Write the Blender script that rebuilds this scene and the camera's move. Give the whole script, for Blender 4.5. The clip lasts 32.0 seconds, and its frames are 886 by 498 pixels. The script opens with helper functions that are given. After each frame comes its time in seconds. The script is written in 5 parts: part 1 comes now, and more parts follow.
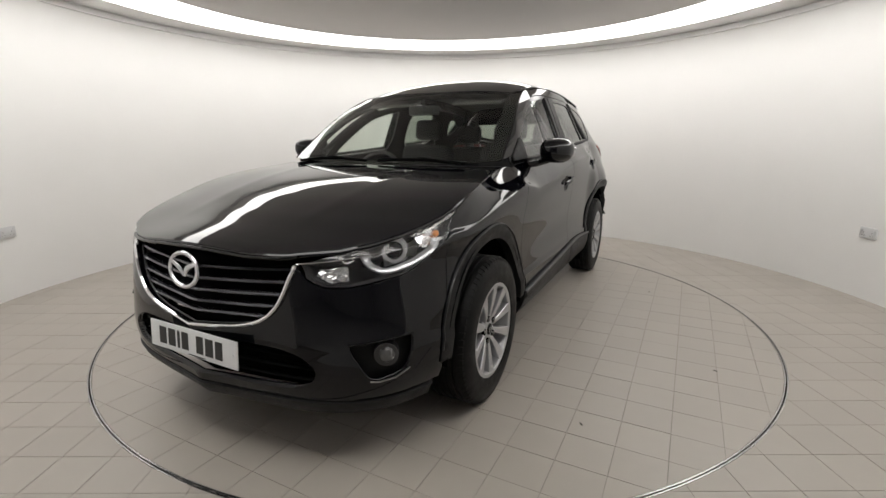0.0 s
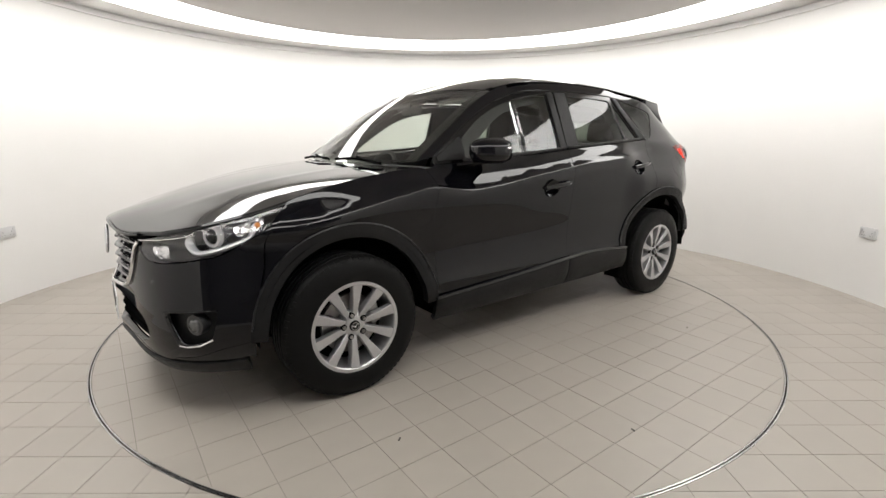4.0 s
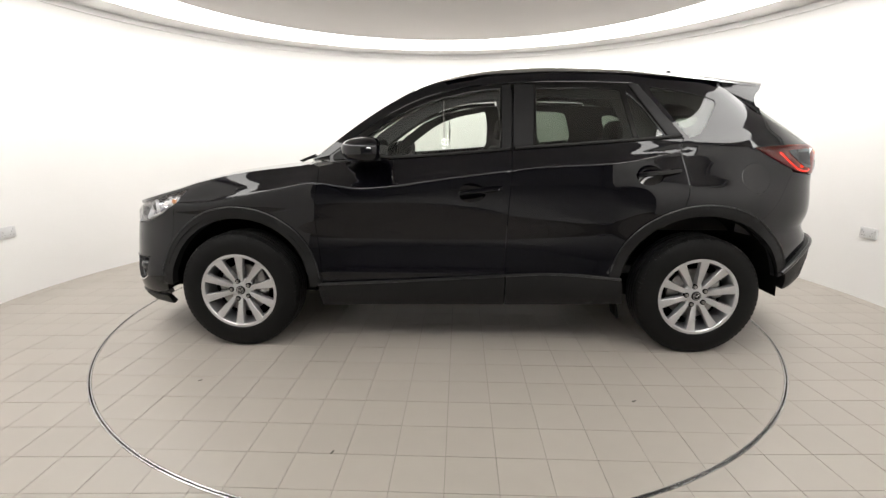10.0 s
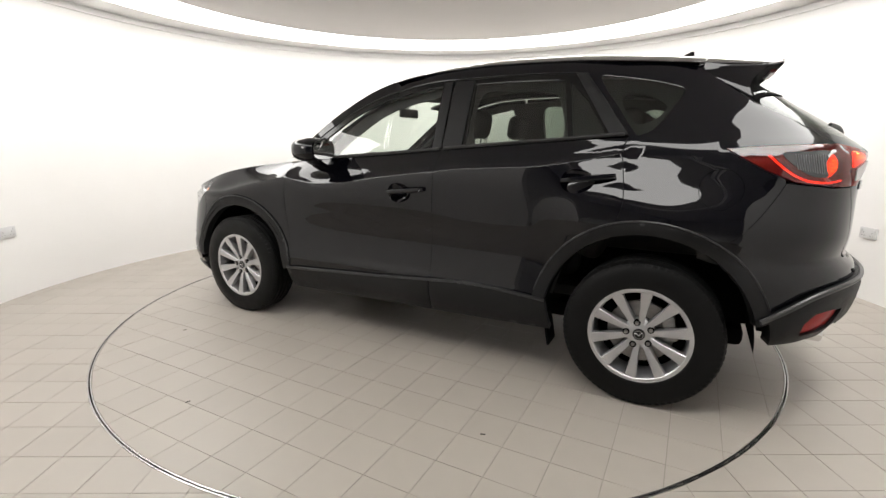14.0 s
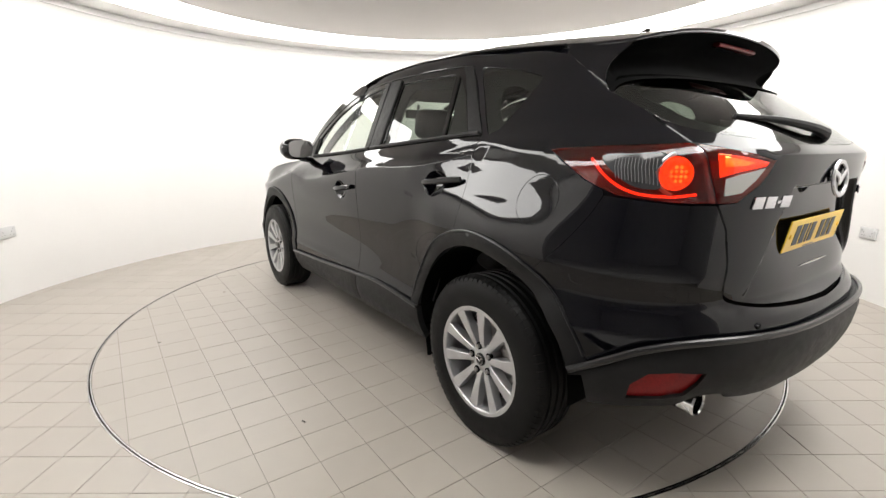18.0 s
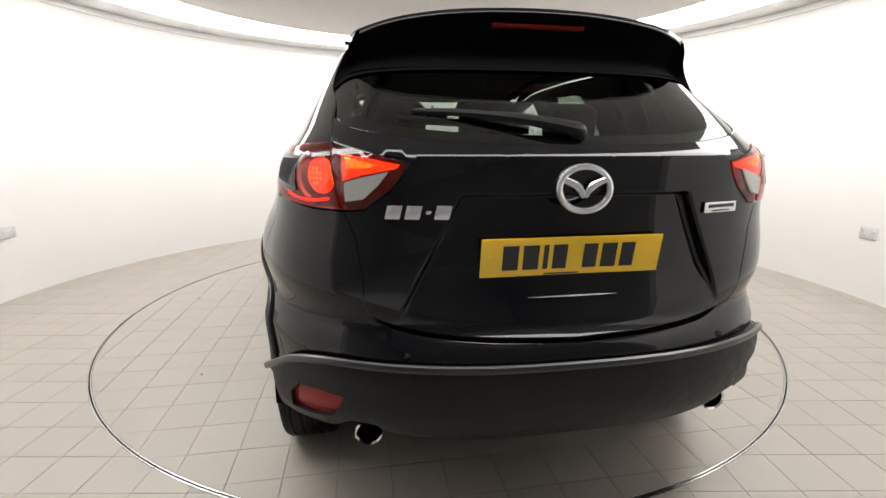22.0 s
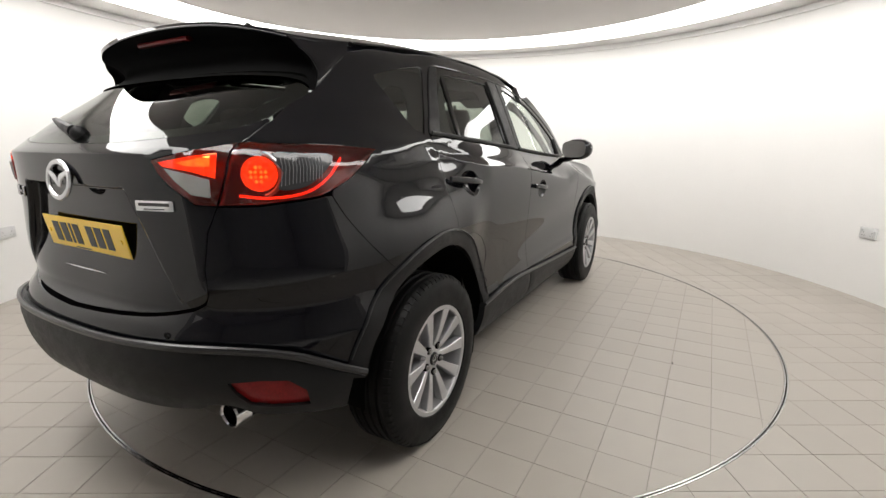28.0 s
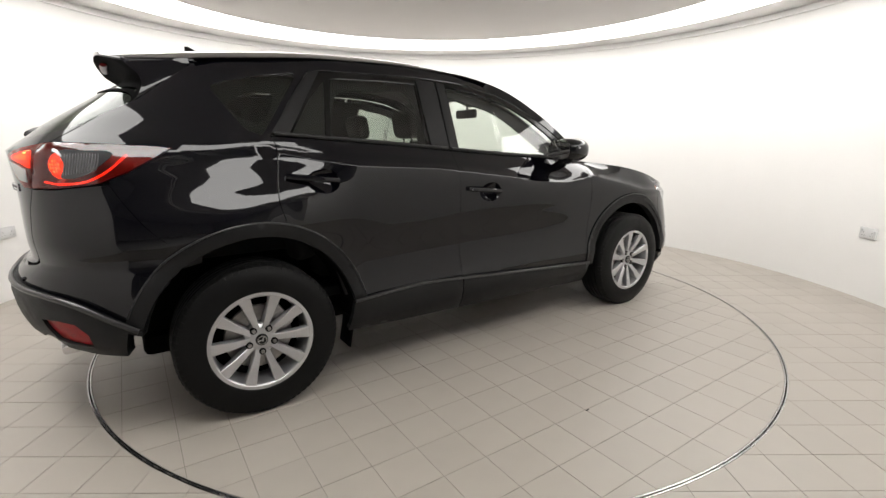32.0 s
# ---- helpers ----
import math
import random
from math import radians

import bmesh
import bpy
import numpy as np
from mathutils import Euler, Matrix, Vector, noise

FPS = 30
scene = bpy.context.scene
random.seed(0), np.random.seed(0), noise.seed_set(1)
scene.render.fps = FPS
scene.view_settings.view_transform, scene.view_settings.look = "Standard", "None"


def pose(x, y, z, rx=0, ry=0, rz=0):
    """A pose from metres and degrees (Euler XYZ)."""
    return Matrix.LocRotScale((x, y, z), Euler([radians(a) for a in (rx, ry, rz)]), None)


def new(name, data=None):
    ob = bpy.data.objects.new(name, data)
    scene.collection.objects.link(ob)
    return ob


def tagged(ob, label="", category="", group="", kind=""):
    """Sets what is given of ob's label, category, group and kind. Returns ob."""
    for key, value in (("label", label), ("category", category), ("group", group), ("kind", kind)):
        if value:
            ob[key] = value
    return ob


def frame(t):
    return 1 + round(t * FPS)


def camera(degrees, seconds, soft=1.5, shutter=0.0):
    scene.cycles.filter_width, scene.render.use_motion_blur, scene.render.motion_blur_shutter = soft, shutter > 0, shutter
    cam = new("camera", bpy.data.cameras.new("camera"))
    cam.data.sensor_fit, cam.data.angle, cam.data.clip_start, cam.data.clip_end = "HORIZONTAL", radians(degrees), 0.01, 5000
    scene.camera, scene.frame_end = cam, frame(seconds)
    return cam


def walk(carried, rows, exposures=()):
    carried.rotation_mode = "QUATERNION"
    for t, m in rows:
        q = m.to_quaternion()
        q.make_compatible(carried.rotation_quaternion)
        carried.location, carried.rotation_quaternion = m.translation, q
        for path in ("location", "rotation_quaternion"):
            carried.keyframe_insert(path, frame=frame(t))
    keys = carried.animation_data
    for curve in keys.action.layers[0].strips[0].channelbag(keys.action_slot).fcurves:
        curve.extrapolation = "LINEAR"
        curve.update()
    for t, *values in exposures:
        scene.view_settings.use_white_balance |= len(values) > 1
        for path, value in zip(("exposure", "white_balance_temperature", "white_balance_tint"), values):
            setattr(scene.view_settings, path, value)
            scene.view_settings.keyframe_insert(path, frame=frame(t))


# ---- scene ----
import functools
from mathutils.geometry import delaunay_2d_cdt

# camera: stands still in the entrance of a round studio
EYE = pose(0.0, -3.535, 1.2155, 77.2416, 0, -0.4168) @ pose(0, 0, 0, 0, 0, 0.0993)
cam = camera(87.18, 32.0, soft=1.45)
walk(cam, [(0.0, EYE), (32.0, EYE)], [(0.0, -0.84), (2.0, -0.72), (3.0, -0.5), (6.0, -0.34), (9.0, -0.2), (13.0, -0.15), (16.0, -0.12), (17.0, -0.06), (18.0, 0.02), (19.0, -0.22), (20.0, -0.36), (21.0, -0.36), (22.0, -0.06), (24.0, 0.0), (25.0, 0.02), (28.0, -0.36), (30.0, -0.2), (32.0, -0.26)])


def turn(t):
    """Heading of the turntable in degrees."""
    return 242.689 - 6.5100 * t - 0.00278 * (t - 16.0) ** 2


# world: no daylight gets in, a trace of ambient grey
world = bpy.data.worlds.new("world")
scene.world = world
world.use_nodes = True
world.node_tree.nodes["Background"].inputs[0].default_value = (0.5, 0.5, 0.5, 1)
world.node_tree.nodes["Background"].inputs[1].default_value = 0.02
LIGHT_RING = 9.5

# ---------------------------------------------------------------- materials


def material(name, color, rough=0.5, metal=0.0, coat=0.0, spec=0.5, vary=0.0, scale=30.0, bump=0.0, bump_scale=200.0,
             emit=None, power=0.0, rough_vary=0.0, island=0.0, obrand=0.0):
    m = bpy.data.materials.new(name)
    m.use_nodes = True
    nt = m.node_tree
    b = nt.nodes["Principled BSDF"]
    b.inputs["Base Color"].default_value = (*color, 1)
    b.inputs["Roughness"].default_value = rough
    b.inputs["Metallic"].default_value = metal
    b.inputs["Specular IOR Level"].default_value = spec
    b.inputs["Coat Weight"].default_value = coat
    b.inputs["Coat Roughness"].default_value = 0.02
    link = nt.links.new
    if vary or bump or rough_vary or obrand:
        co = nt.nodes.new("ShaderNodeTexCoord")
    if vary or obrand:
        n1 = nt.nodes.new("ShaderNodeTexNoise")
        n1.inputs["Scale"].default_value = scale
        n1.inputs["Detail"].default_value = 6
        link(co.outputs["Object"], n1.inputs["Vector"])
        n2 = nt.nodes.new("ShaderNodeTexNoise")
        n2.inputs["Scale"].default_value = scale * 0.12
        n2.inputs["Detail"].default_value = 3
        link(co.outputs["Object"], n2.inputs["Vector"])
        add = nt.nodes.new("ShaderNodeMath")
        add.operation = "ADD"
        link(n1.outputs[0], add.inputs[0])
        link(n2.outputs[0], add.inputs[1])
        last = add.outputs[0]
        if obrand:
            info = nt.nodes.new("ShaderNodeObjectInfo")
            mul = nt.nodes.new("ShaderNodeMath")
            mul.operation = "MULTIPLY_ADD"
            link(info.outputs["Random"], mul.inputs[0])
            mul.inputs[1].default_value = obrand / max(vary, 1e-3)
            link(last, mul.inputs[2])
            last = mul.outputs[0]
        ramp = nt.nodes.new("ShaderNodeMapRange")
        link(last, ramp.inputs[0])
        ramp.inputs[1].default_value, ramp.inputs[2].default_value = 0.6, 1.4 + (obrand / max(vary, 1e-3))
        ramp.inputs[3].default_value, ramp.inputs[4].default_value = 1 - vary, 1 + vary
        mix = nt.nodes.new("ShaderNodeVectorMath")
        mix.operation = "SCALE"
        mix.inputs[0].default_value = color
        link(ramp.outputs[0], mix.inputs["Scale"])
        link(mix.outputs[0], b.inputs["Base Color"])
    if rough_vary:
        n3 = nt.nodes.new("ShaderNodeTexNoise")
        n3.inputs["Scale"].default_value = scale * 0.5
        n3.inputs["Detail"].default_value = 5
        link(co.outputs["Object"], n3.inputs["Vector"])
        r3 = nt.nodes.new("ShaderNodeMapRange")
        link(n3.outputs[0], r3.inputs[0])
        r3.inputs[1].default_value, r3.inputs[2].default_value = 0.3, 0.7
        r3.inputs[3].default_value, r3.inputs[4].default_value = rough - rough_vary, rough + rough_vary
        link(r3.outputs[0], b.inputs["Roughness"])
    if bump:
        n4 = nt.nodes.new("ShaderNodeTexNoise")
        n4.inputs["Scale"].default_value = bump_scale
        n4.inputs["Detail"].default_value = 4
        link(co.outputs["Object"], n4.inputs["Vector"])
        bp = nt.nodes.new("ShaderNodeBump")
        bp.inputs["Strength"].default_value = bump
        bp.inputs["Distance"].default_value = 0.002
        link(n4.outputs[0], bp.inputs["Height"])
        link(bp.outputs[0], b.inputs["Normal"])
    if emit:
        b.inputs["Emission Color"].default_value = (*emit, 1)
        b.inputs["Emission Strength"].default_value = power
    return m


def pane_material(name, tint, gloss_rough=0.0):
    """Clear or tinted pane: what lies behind shows through, the surface mirrors by Fresnel."""
    m = bpy.data.materials.new(name)
    m.use_nodes = True
    nt = m.node_tree
    nt.nodes.remove(nt.nodes["Principled BSDF"])
    out = nt.nodes["Material Output"]
    tr = nt.nodes.new("ShaderNodeBsdfTransparent")
    tr.inputs[0].default_value = (*tint, 1)
    gl = nt.nodes.new("ShaderNodeBsdfGlossy")
    gl.inputs["Roughness"].default_value = gloss_rough
    lw = nt.nodes.new("ShaderNodeLayerWeight")
    lw.inputs[0].default_value = 0.5
    pw = nt.nodes.new("ShaderNodeMath")
    pw.operation = "POWER"
    nt.links.new(lw.outputs["Facing"], pw.inputs[0])
    pw.inputs[1].default_value = 5.0
    fr = nt.nodes.new("ShaderNodeMath")
    fr.operation = "MULTIPLY_ADD"
    nt.links.new(pw.outputs[0], fr.inputs[0])
    fr.inputs[1].default_value, fr.inputs[2].default_value = 0.93, 0.07
    mx = nt.nodes.new("ShaderNodeMixShader")
    nt.links.new(fr.outputs[0], mx.inputs[0])
    nt.links.new(tr.outputs[0], mx.inputs[1])
    nt.links.new(gl.outputs[0], mx.inputs[2])
    nt.links.new(mx.outputs[0], out.inputs[0])
    return m


PAINT = material("black_paint", (0.0018, 0.0018, 0.0030), rough=0.35, coat=1.0, spec=0.0)
PAINT.node_tree.nodes["Principled BSDF"].inputs["Coat IOR"].default_value = 1.45
GLOSS = material("gloss_black_trim", (0.003, 0.003, 0.003), rough=0.15, spec=0.35)
PLASTIC = material("grained_black_plastic", (0.0070, 0.0070, 0.0074), rough=0.48, spec=0.24, vary=0.25, scale=60, bump=0.25, bump_scale=700, rough_vary=0.06)
# black of real liners, also put where gaps and recesses lie in shade
SHADOW = material("black_liner_and_shade", (0.003, 0.003, 0.003), rough=0.9, spec=0.04, vary=0.3, scale=20)
RUBBER = material("tyre_rubber", (0.0040, 0.0040, 0.0040), rough=0.5, spec=0.16, vary=0.3, scale=40, bump=0.2, bump_scale=300, rough_vary=0.08)
# lighter and glossier than the cladding, so edge bars show a highlight line
EDGE = material("satin_black_edge", (0.012, 0.012, 0.013), rough=0.28, spec=0.6)
SEAL = material("black_rubber_seal", (0.008, 0.008, 0.008), rough=0.6)
ALLOY = material("silver_painted_alloy", (0.50, 0.50, 0.51), rough=0.33, metal=0.75, vary=0.06, scale=25, rough_vary=0.05)
STEEL = material("brake_steel", (0.32, 0.31, 0.30), rough=0.4, metal=0.9, vary=0.25, scale=50, rough_vary=0.1)
CHROME = material("chrome", (0.75, 0.75, 0.76), rough=0.07, metal=1.0)
SATIN = material("satin_chrome", (0.55, 0.55, 0.57), rough=0.22, metal=1.0)
SLAT = material("dark_metallic_slat", (0.06, 0.06, 0.07), rough=0.25, metal=0.5, coat=0.4)
FABRIC = material("black_seat_fabric", (0.018, 0.018, 0.019), rough=0.9, vary=0.35, scale=120, bump=0.4, bump_scale=900)
DASH = material("soft_black_dash", (0.016, 0.016, 0.017), rough=0.6, vary=0.2, scale=60, bump=0.2, bump_scale=600)
LINING = material("grey_headlining", (0.16, 0.155, 0.145), rough=0.95, vary=0.1, scale=80)
GLASS = pane_material("window_glass", (0.86, 0.90, 0.86))
PRIVACY = pane_material("rear_window_glass", (0.33, 0.375, 0.33))
SCREEN = pane_material("windscreen_glass", (0.82, 0.87, 0.82))
LENS = pane_material("clear_lamp_lens", (0.93, 0.93, 0.94))
REDLENS = pane_material("red_lamp_lens", (0.74, 0.13, 0.075))
RED = material("red_lamp_body", (0.10, 0.004, 0.004), rough=0.3, spec=0.3)
REDGLOW = material("lit_red_lamp", (0.6, 0.05, 0.02), rough=0.3, vary=0.5, scale=220, bump=0.6, bump_scale=260, emit=(1.0, 0.19, 0.03), power=2.8)
REDCORE = material("lit_lamp_core", (0.8, 0.3, 0.1), rough=0.3, emit=(1.0, 0.45, 0.07), power=5.0)
REDRING = material("lit_red_light_guide", (0.6, 0.03, 0.02), rough=0.3, emit=(1.0, 0.10, 0.02), power=2.6)
# lit lenses are faceted: the glow breaks into cells
for lit, cells in ((REDGLOW, 95.0), (REDCORE, 60.0)):
    nt = lit.node_tree
    co, vo, mr = nt.nodes.new("ShaderNodeTexCoord"), nt.nodes.new("ShaderNodeTexVoronoi"), nt.nodes.new("ShaderNodeMapRange")
    vo.inputs["Scale"].default_value = cells
    nt.links.new(co.outputs["Object"], vo.inputs["Vector"])
    nt.links.new(vo.outputs["Distance"], mr.inputs[0])
    top = nt.nodes["Principled BSDF"].inputs["Emission Strength"].default_value
    mr.inputs[1].default_value, mr.inputs[2].default_value, mr.inputs[3].default_value, mr.inputs[4].default_value = 0.05, 0.75, top * 1.25, top * 0.45
    nt.links.new(mr.outputs[0], nt.nodes["Principled BSDF"].inputs["Emission Strength"])
REFLECTOR = material("red_reflector", (0.26, 0.006, 0.008), rough=0.3, coat=0.1, spec=0.3, vary=0.3, scale=150)
SILVER = material("silver_badge", (0.66, 0.66, 0.68), rough=0.22, metal=0.8)
LAMPSILVER = material("silver_lamp_bezel", (0.62, 0.62, 0.63), rough=0.3, metal=0.5, coat=0.3)
FOGLENS = material("fog_lamp_lens", (0.10, 0.10, 0.10), rough=0.2, metal=0.3, coat=0.5, bump=0.5, bump_scale=90)
RIBBED = material("ribbed_clear_lamp", (0.42, 0.41, 0.40), rough=0.25, metal=0.3, coat=0.3, bump=0.5, bump_scale=90)
SMOKE = material("smoked_lamp_window", (0.035, 0.035, 0.036), rough=0.15, coat=0.3, spec=0.4)
RIB = material("smoked_rib", (0.16, 0.16, 0.165), rough=0.3, metal=0.3)
AMBER = material("amber_bulb", (0.8, 0.30, 0.08), rough=0.3)
BRIGHT = material("lamp_reflector", (0.88, 0.88, 0.89), rough=0.16, metal=0.85)
LAMPDARK = material("lamp_housing", (0.028, 0.028, 0.030), rough=0.35, coat=0.3)
WHITEPLATE = material("white_plate", (0.72, 0.73, 0.74), rough=0.3, coat=0.3)
YELLOWPLATE = material("yellow_plate", (0.90, 0.57, 0.012), rough=0.3, coat=0.3)
INK = material("plate_black", (0.012, 0.012, 0.012), rough=0.4)
MIRRORGLASS = material("mirror_glass", (0.9, 0.9, 0.9), rough=0.01, metal=1.0)
WALL = material("white_wall_paint", (0.80, 0.79, 0.775), rough=0.75, vary=0.015, scale=3, bump=0.05, bump_scale=250)
CEIL = material("white_ceiling_paint", (0.74, 0.715, 0.70), rough=0.85, vary=0.02, scale=3)
TILE = material("beige_floor_tile", (0.34, 0.311, 0.275), rough=0.42, vary=0.06, scale=9, bump=0.05, bump_scale=120, rough_vary=0.06, obrand=0.03)
GROUT = material("floor_grout", (0.21, 0.19, 0.165), rough=0.9, vary=0.2, scale=30)
RINGMETAL = material("ring_steel", (0.55, 0.55, 0.55), rough=0.25, metal=1.0, vary=0.1, scale=20)
SOCKET = material("white_socket_plastic", (0.62, 0.62, 0.62), rough=0.4)
TUBE = material("light_band", (0.9, 0.9, 0.9), rough=0.6, emit=(1.0, 0.98, 0.95), power=LIGHT_RING)
DARKROOM = material("entrance_wall", (0.72, 0.71, 0.70), rough=0.8, vary=0.1, scale=2)
DUST = material("floor_speck", (0.05, 0.045, 0.04), rough=0.9)

# ---------------------------------------------------------------- mesh helpers


def mesh_from(name, verts, faces, mat, smooth=True):
    me = bpy.data.meshes.new(name)
    me.from_pydata([tuple(v) for v in verts], [], faces)
    me.materials.append(mat)
    if smooth:
        me.polygons.foreach_set("use_smooth", [True] * len(me.polygons))
    me.update()
    return me


def attach(name, me, parent, label=""):
    ob = new(name, me)
    if parent is not None:
        ob.parent = parent
    if label:
        ob["label"] = label
    return ob


def part(name, bm, mat, parent, label="", smooth=True, angle=0.6):
    """Link a bmesh as one mesh object under a thing or a part."""
    bmesh.ops.recalc_face_normals(bm, faces=bm.faces[:])
    for f in bm.faces:
        f.smooth = smooth
    if smooth:
        for e in bm.edges:
            if len(e.link_faces) == 2 and e.calc_face_angle(0.0) > angle:
                e.smooth = False
    me = bpy.data.meshes.new(name)
    bm.to_mesh(me)
    bm.free()
    me.materials.append(mat)
    return attach(name, me, parent, label)


def flip_y(bm):
    bmesh.ops.transform(bm, matrix=Matrix.Diagonal((1, -1, 1, 1)), verts=bm.verts[:])
    bmesh.ops.reverse_faces(bm, faces=bm.faces[:])
    lay = bm.verts.layers.float_vector.get("skin_normal")
    if lay is not None:
        for v in bm.verts:
            v[lay] = (v[lay][0], -v[lay][1], v[lay][2])
    return bm


def box(bm, c, size, m=None, bevel=0.0, seg=2):
    r = bmesh.ops.create_cube(bm, size=1.0)
    vs = r["verts"]
    bmesh.ops.scale(bm, vec=size, verts=vs)
    if bevel:
        es = list({e for v in vs for e in v.link_edges})
        b = bmesh.ops.bevel(bm, geom=es, offset=bevel, segments=seg, affect="EDGES", profile=0.5)
        vs = list({v for f in b["faces"] for v in f.verts} | {v for v in vs if v.is_valid})
    if m is not None:
        bmesh.ops.transform(bm, matrix=m, verts=vs)
    bmesh.ops.translate(bm, vec=c, verts=vs)
    return vs


def cylinder(bm, c, r, depth, axis="Y", seg=24, r2=None, bevel=0.0):
    k = bmesh.ops.create_cone(bm, cap_ends=True, segments=seg, radius1=r, radius2=r if r2 is None else r2, depth=depth)
    vs = k["verts"]
    if axis == "Y":
        bmesh.ops.rotate(bm, cent=(0, 0, 0), matrix=Matrix.Rotation(radians(-90), 3, "X"), verts=vs)
    if axis == "X":
        bmesh.ops.rotate(bm, cent=(0, 0, 0), matrix=Matrix.Rotation(radians(90), 3, "Y"), verts=vs)
    bmesh.ops.translate(bm, vec=c, verts=vs)
    return vs


def lathe(profile, seg=48, closed=True):
    """Revolve (radius, y) pairs about the y axis: verts, faces."""
    n = len(profile)
    v, f = [], []
    for i in range(seg):
        a = 2 * math.pi * i / seg
        for r, y in profile:
            v.append((r * math.cos(a), y, r * math.sin(a)))
    for i in range(seg):
        j = (i + 1) % seg
        for k in range(n if closed else n - 1):
            l = (k + 1) % n
            f.append((i * n + k, i * n + l, j * n + l, j * n + k))
    return v, f


def bm_from(v, f):
    bm = bmesh.new()
    vs = [bm.verts.new(p) for p in v]
    for q in f:
        try:
            bm.faces.new([vs[i] for i in q])
        except ValueError:
            pass
    return bm


def sweep(path, width, height, closed=False, up=(0, 0, 1), taper=None):
    """A rounded bar along a path of points."""
    prof = [(0.5 * math.cos(t), 0.5 * math.sin(t)) for t in np.linspace(0, 2 * math.pi, 9)[:-1]]
    P = [Vector(p) for p in path]
    n, v, f = len(P), [], []
    for i, p in enumerate(P):
        a = P[(i - 1) % n] if closed or i else P[0]
        b = P[(i + 1) % n] if closed or i < n - 1 else P[-1]
        d = (b - a).normalized()
        s = d.cross(Vector(up)).normalized()
        w = s.cross(d).normalized()
        k = taper(i / max(1, n - 1)) if taper else 1.0
        for c, e in prof:
            v.append(p + s * c * width * k + w * e * height * k)
    m = len(prof)
    for i in range(n if closed else n - 1):
        j = (i + 1) % n
        for k in range(m):
            l = (k + 1) % m
            f.append((i * m + k, i * m + l, j * m + l, j * m + k))
    bm = bm_from(v, f)
    if not closed:
        bm.verts.ensure_lookup_table()
        bm.faces.new([bm.verts[k] for k in range(m)])
        bm.faces.new([bm.verts[(n - 1) * m + k] for k in range(m)])
    return bm


def pchip(xs, ys):
    """Monotone cubic through the knots."""
    xs, ys = np.array(xs, float), np.array(ys, float)
    h, d = np.diff(xs), np.diff(ys) / np.diff(xs)
    m = np.zeros(len(xs))
    m[0], m[-1] = d[0], d[-1]
    for i in range(1, len(xs) - 1):
        if d[i - 1] * d[i] > 0:
            w1, w2 = 2 * h[i] + h[i - 1], h[i] + 2 * h[i - 1]
            m[i] = (w1 + w2) / (w1 / d[i - 1] + w2 / d[i])

    def f(x):
        x = np.clip(np.asarray(x, float), xs[0], xs[-1])
        i = np.clip(np.searchsorted(xs, x) - 1, 0, len(xs) - 2)
        t = (x - xs[i]) / h[i]
        return ((1 + 2 * t) * (1 - t) ** 2 * ys[i] + t * (1 - t) ** 2 * h[i] * m[i]
                + t * t * (3 - 2 * t) * ys[i + 1] + t * t * (t - 1) * h[i] * m[i + 1])
    return f


def smooth01(x):
    x = np.clip(x, 0, 1)
    return x * x * (3 - 2 * x)
# ---------------------------------------------------------------- the round studio
R_WALL, R_TABLE, H_WALL = 3.40, 2.245, 2.385
GAP = 27.0  # half the entrance's angle, degrees
Z_SOFFIT = 2.425


def arc_points(r, a0, a1, n):
    return [(r * math.cos(radians(a)), r * math.sin(radians(a))) for a in np.linspace(a0, a1, n)]


def curved_wall(name, r0, r1, z0, z1, a0, a1, n, mat, label):
    inn, out = arc_points(r0, a0, a1, n), arc_points(r1, a0, a1, n)
    v, f = [], []
    for (x, y), (p, q) in zip(inn, out):
        v += [(x, y, z0), (x, y, z1), (p, q, z1), (p, q, z0)]
    for i in range(n - 1):
        for k in range(4):
            l = (k + 1) % 4
            f.append((i * 4 + k, i * 4 + l, i * 4 + 4 + l, i * 4 + 4 + k))
    f += [(0, 1, 2, 3), (n * 4 - 1, n * 4 - 2, n * 4 - 3, n * 4 - 4)]
    bm = bm_from(v, f)
    ob = part(name, bm, mat, None, angle=0.5)
    return tagged(ob, label, "wall", kind="structure")


curved_wall("wall_round", R_WALL, R_WALL + 0.14, -0.02, H_WALL, -90 + GAP, 270 - GAP, 161, WALL, "smooth white painted curved studio wall")
curved_wall("wall_lintel", R_WALL, R_WALL + 0.14, 2.34, H_WALL, 270 - GAP, 270 + GAP, 24, WALL, "white painted lintel over the entrance")


def ring(name, r0, r1, z0, z1, mat, label, category, seg=192, kind="structure"):
    prof = [(r0, z0), (r1, z0), (r1, z1), (r0, z1)]
    v, f = lathe(prof, seg)
    bm = bm_from([(x, z, y) for x, y, z in v], f)
    ob = part(name, bm, mat, None, angle=0.5)
    return tagged(ob, label, category, kind=kind)


# bead along the top of the wall, soffit, light band, inner ceiling
ring("trim_bead", 3.365, 3.40, 2.362, 2.385, WALL, "thin white bead along the wall's top edge", "trim")
ring("soffit", 3.00, 3.60, Z_SOFFIT, Z_SOFFIT + 0.05, WALL, "white ceiling soffit round the light band", "ceiling")
curved_wall("wall_shadow_gap", 3.41, 3.50, H_WALL, Z_SOFFIT, 0, 360, 161, WALL, "recessed gap between wall and ceiling")
v, f = lathe([(2.475, Z_SOFFIT + 0.012), (3.0, Z_SOFFIT - 0.014), (3.0, Z_SOFFIT + 0.03), (2.475, Z_SOFFIT + 0.03)], 192)
ceiling_light = part("ceiling_light", bm_from([(x, z, y) for x, y, z in v], f), TUBE, None, angle=0.5)
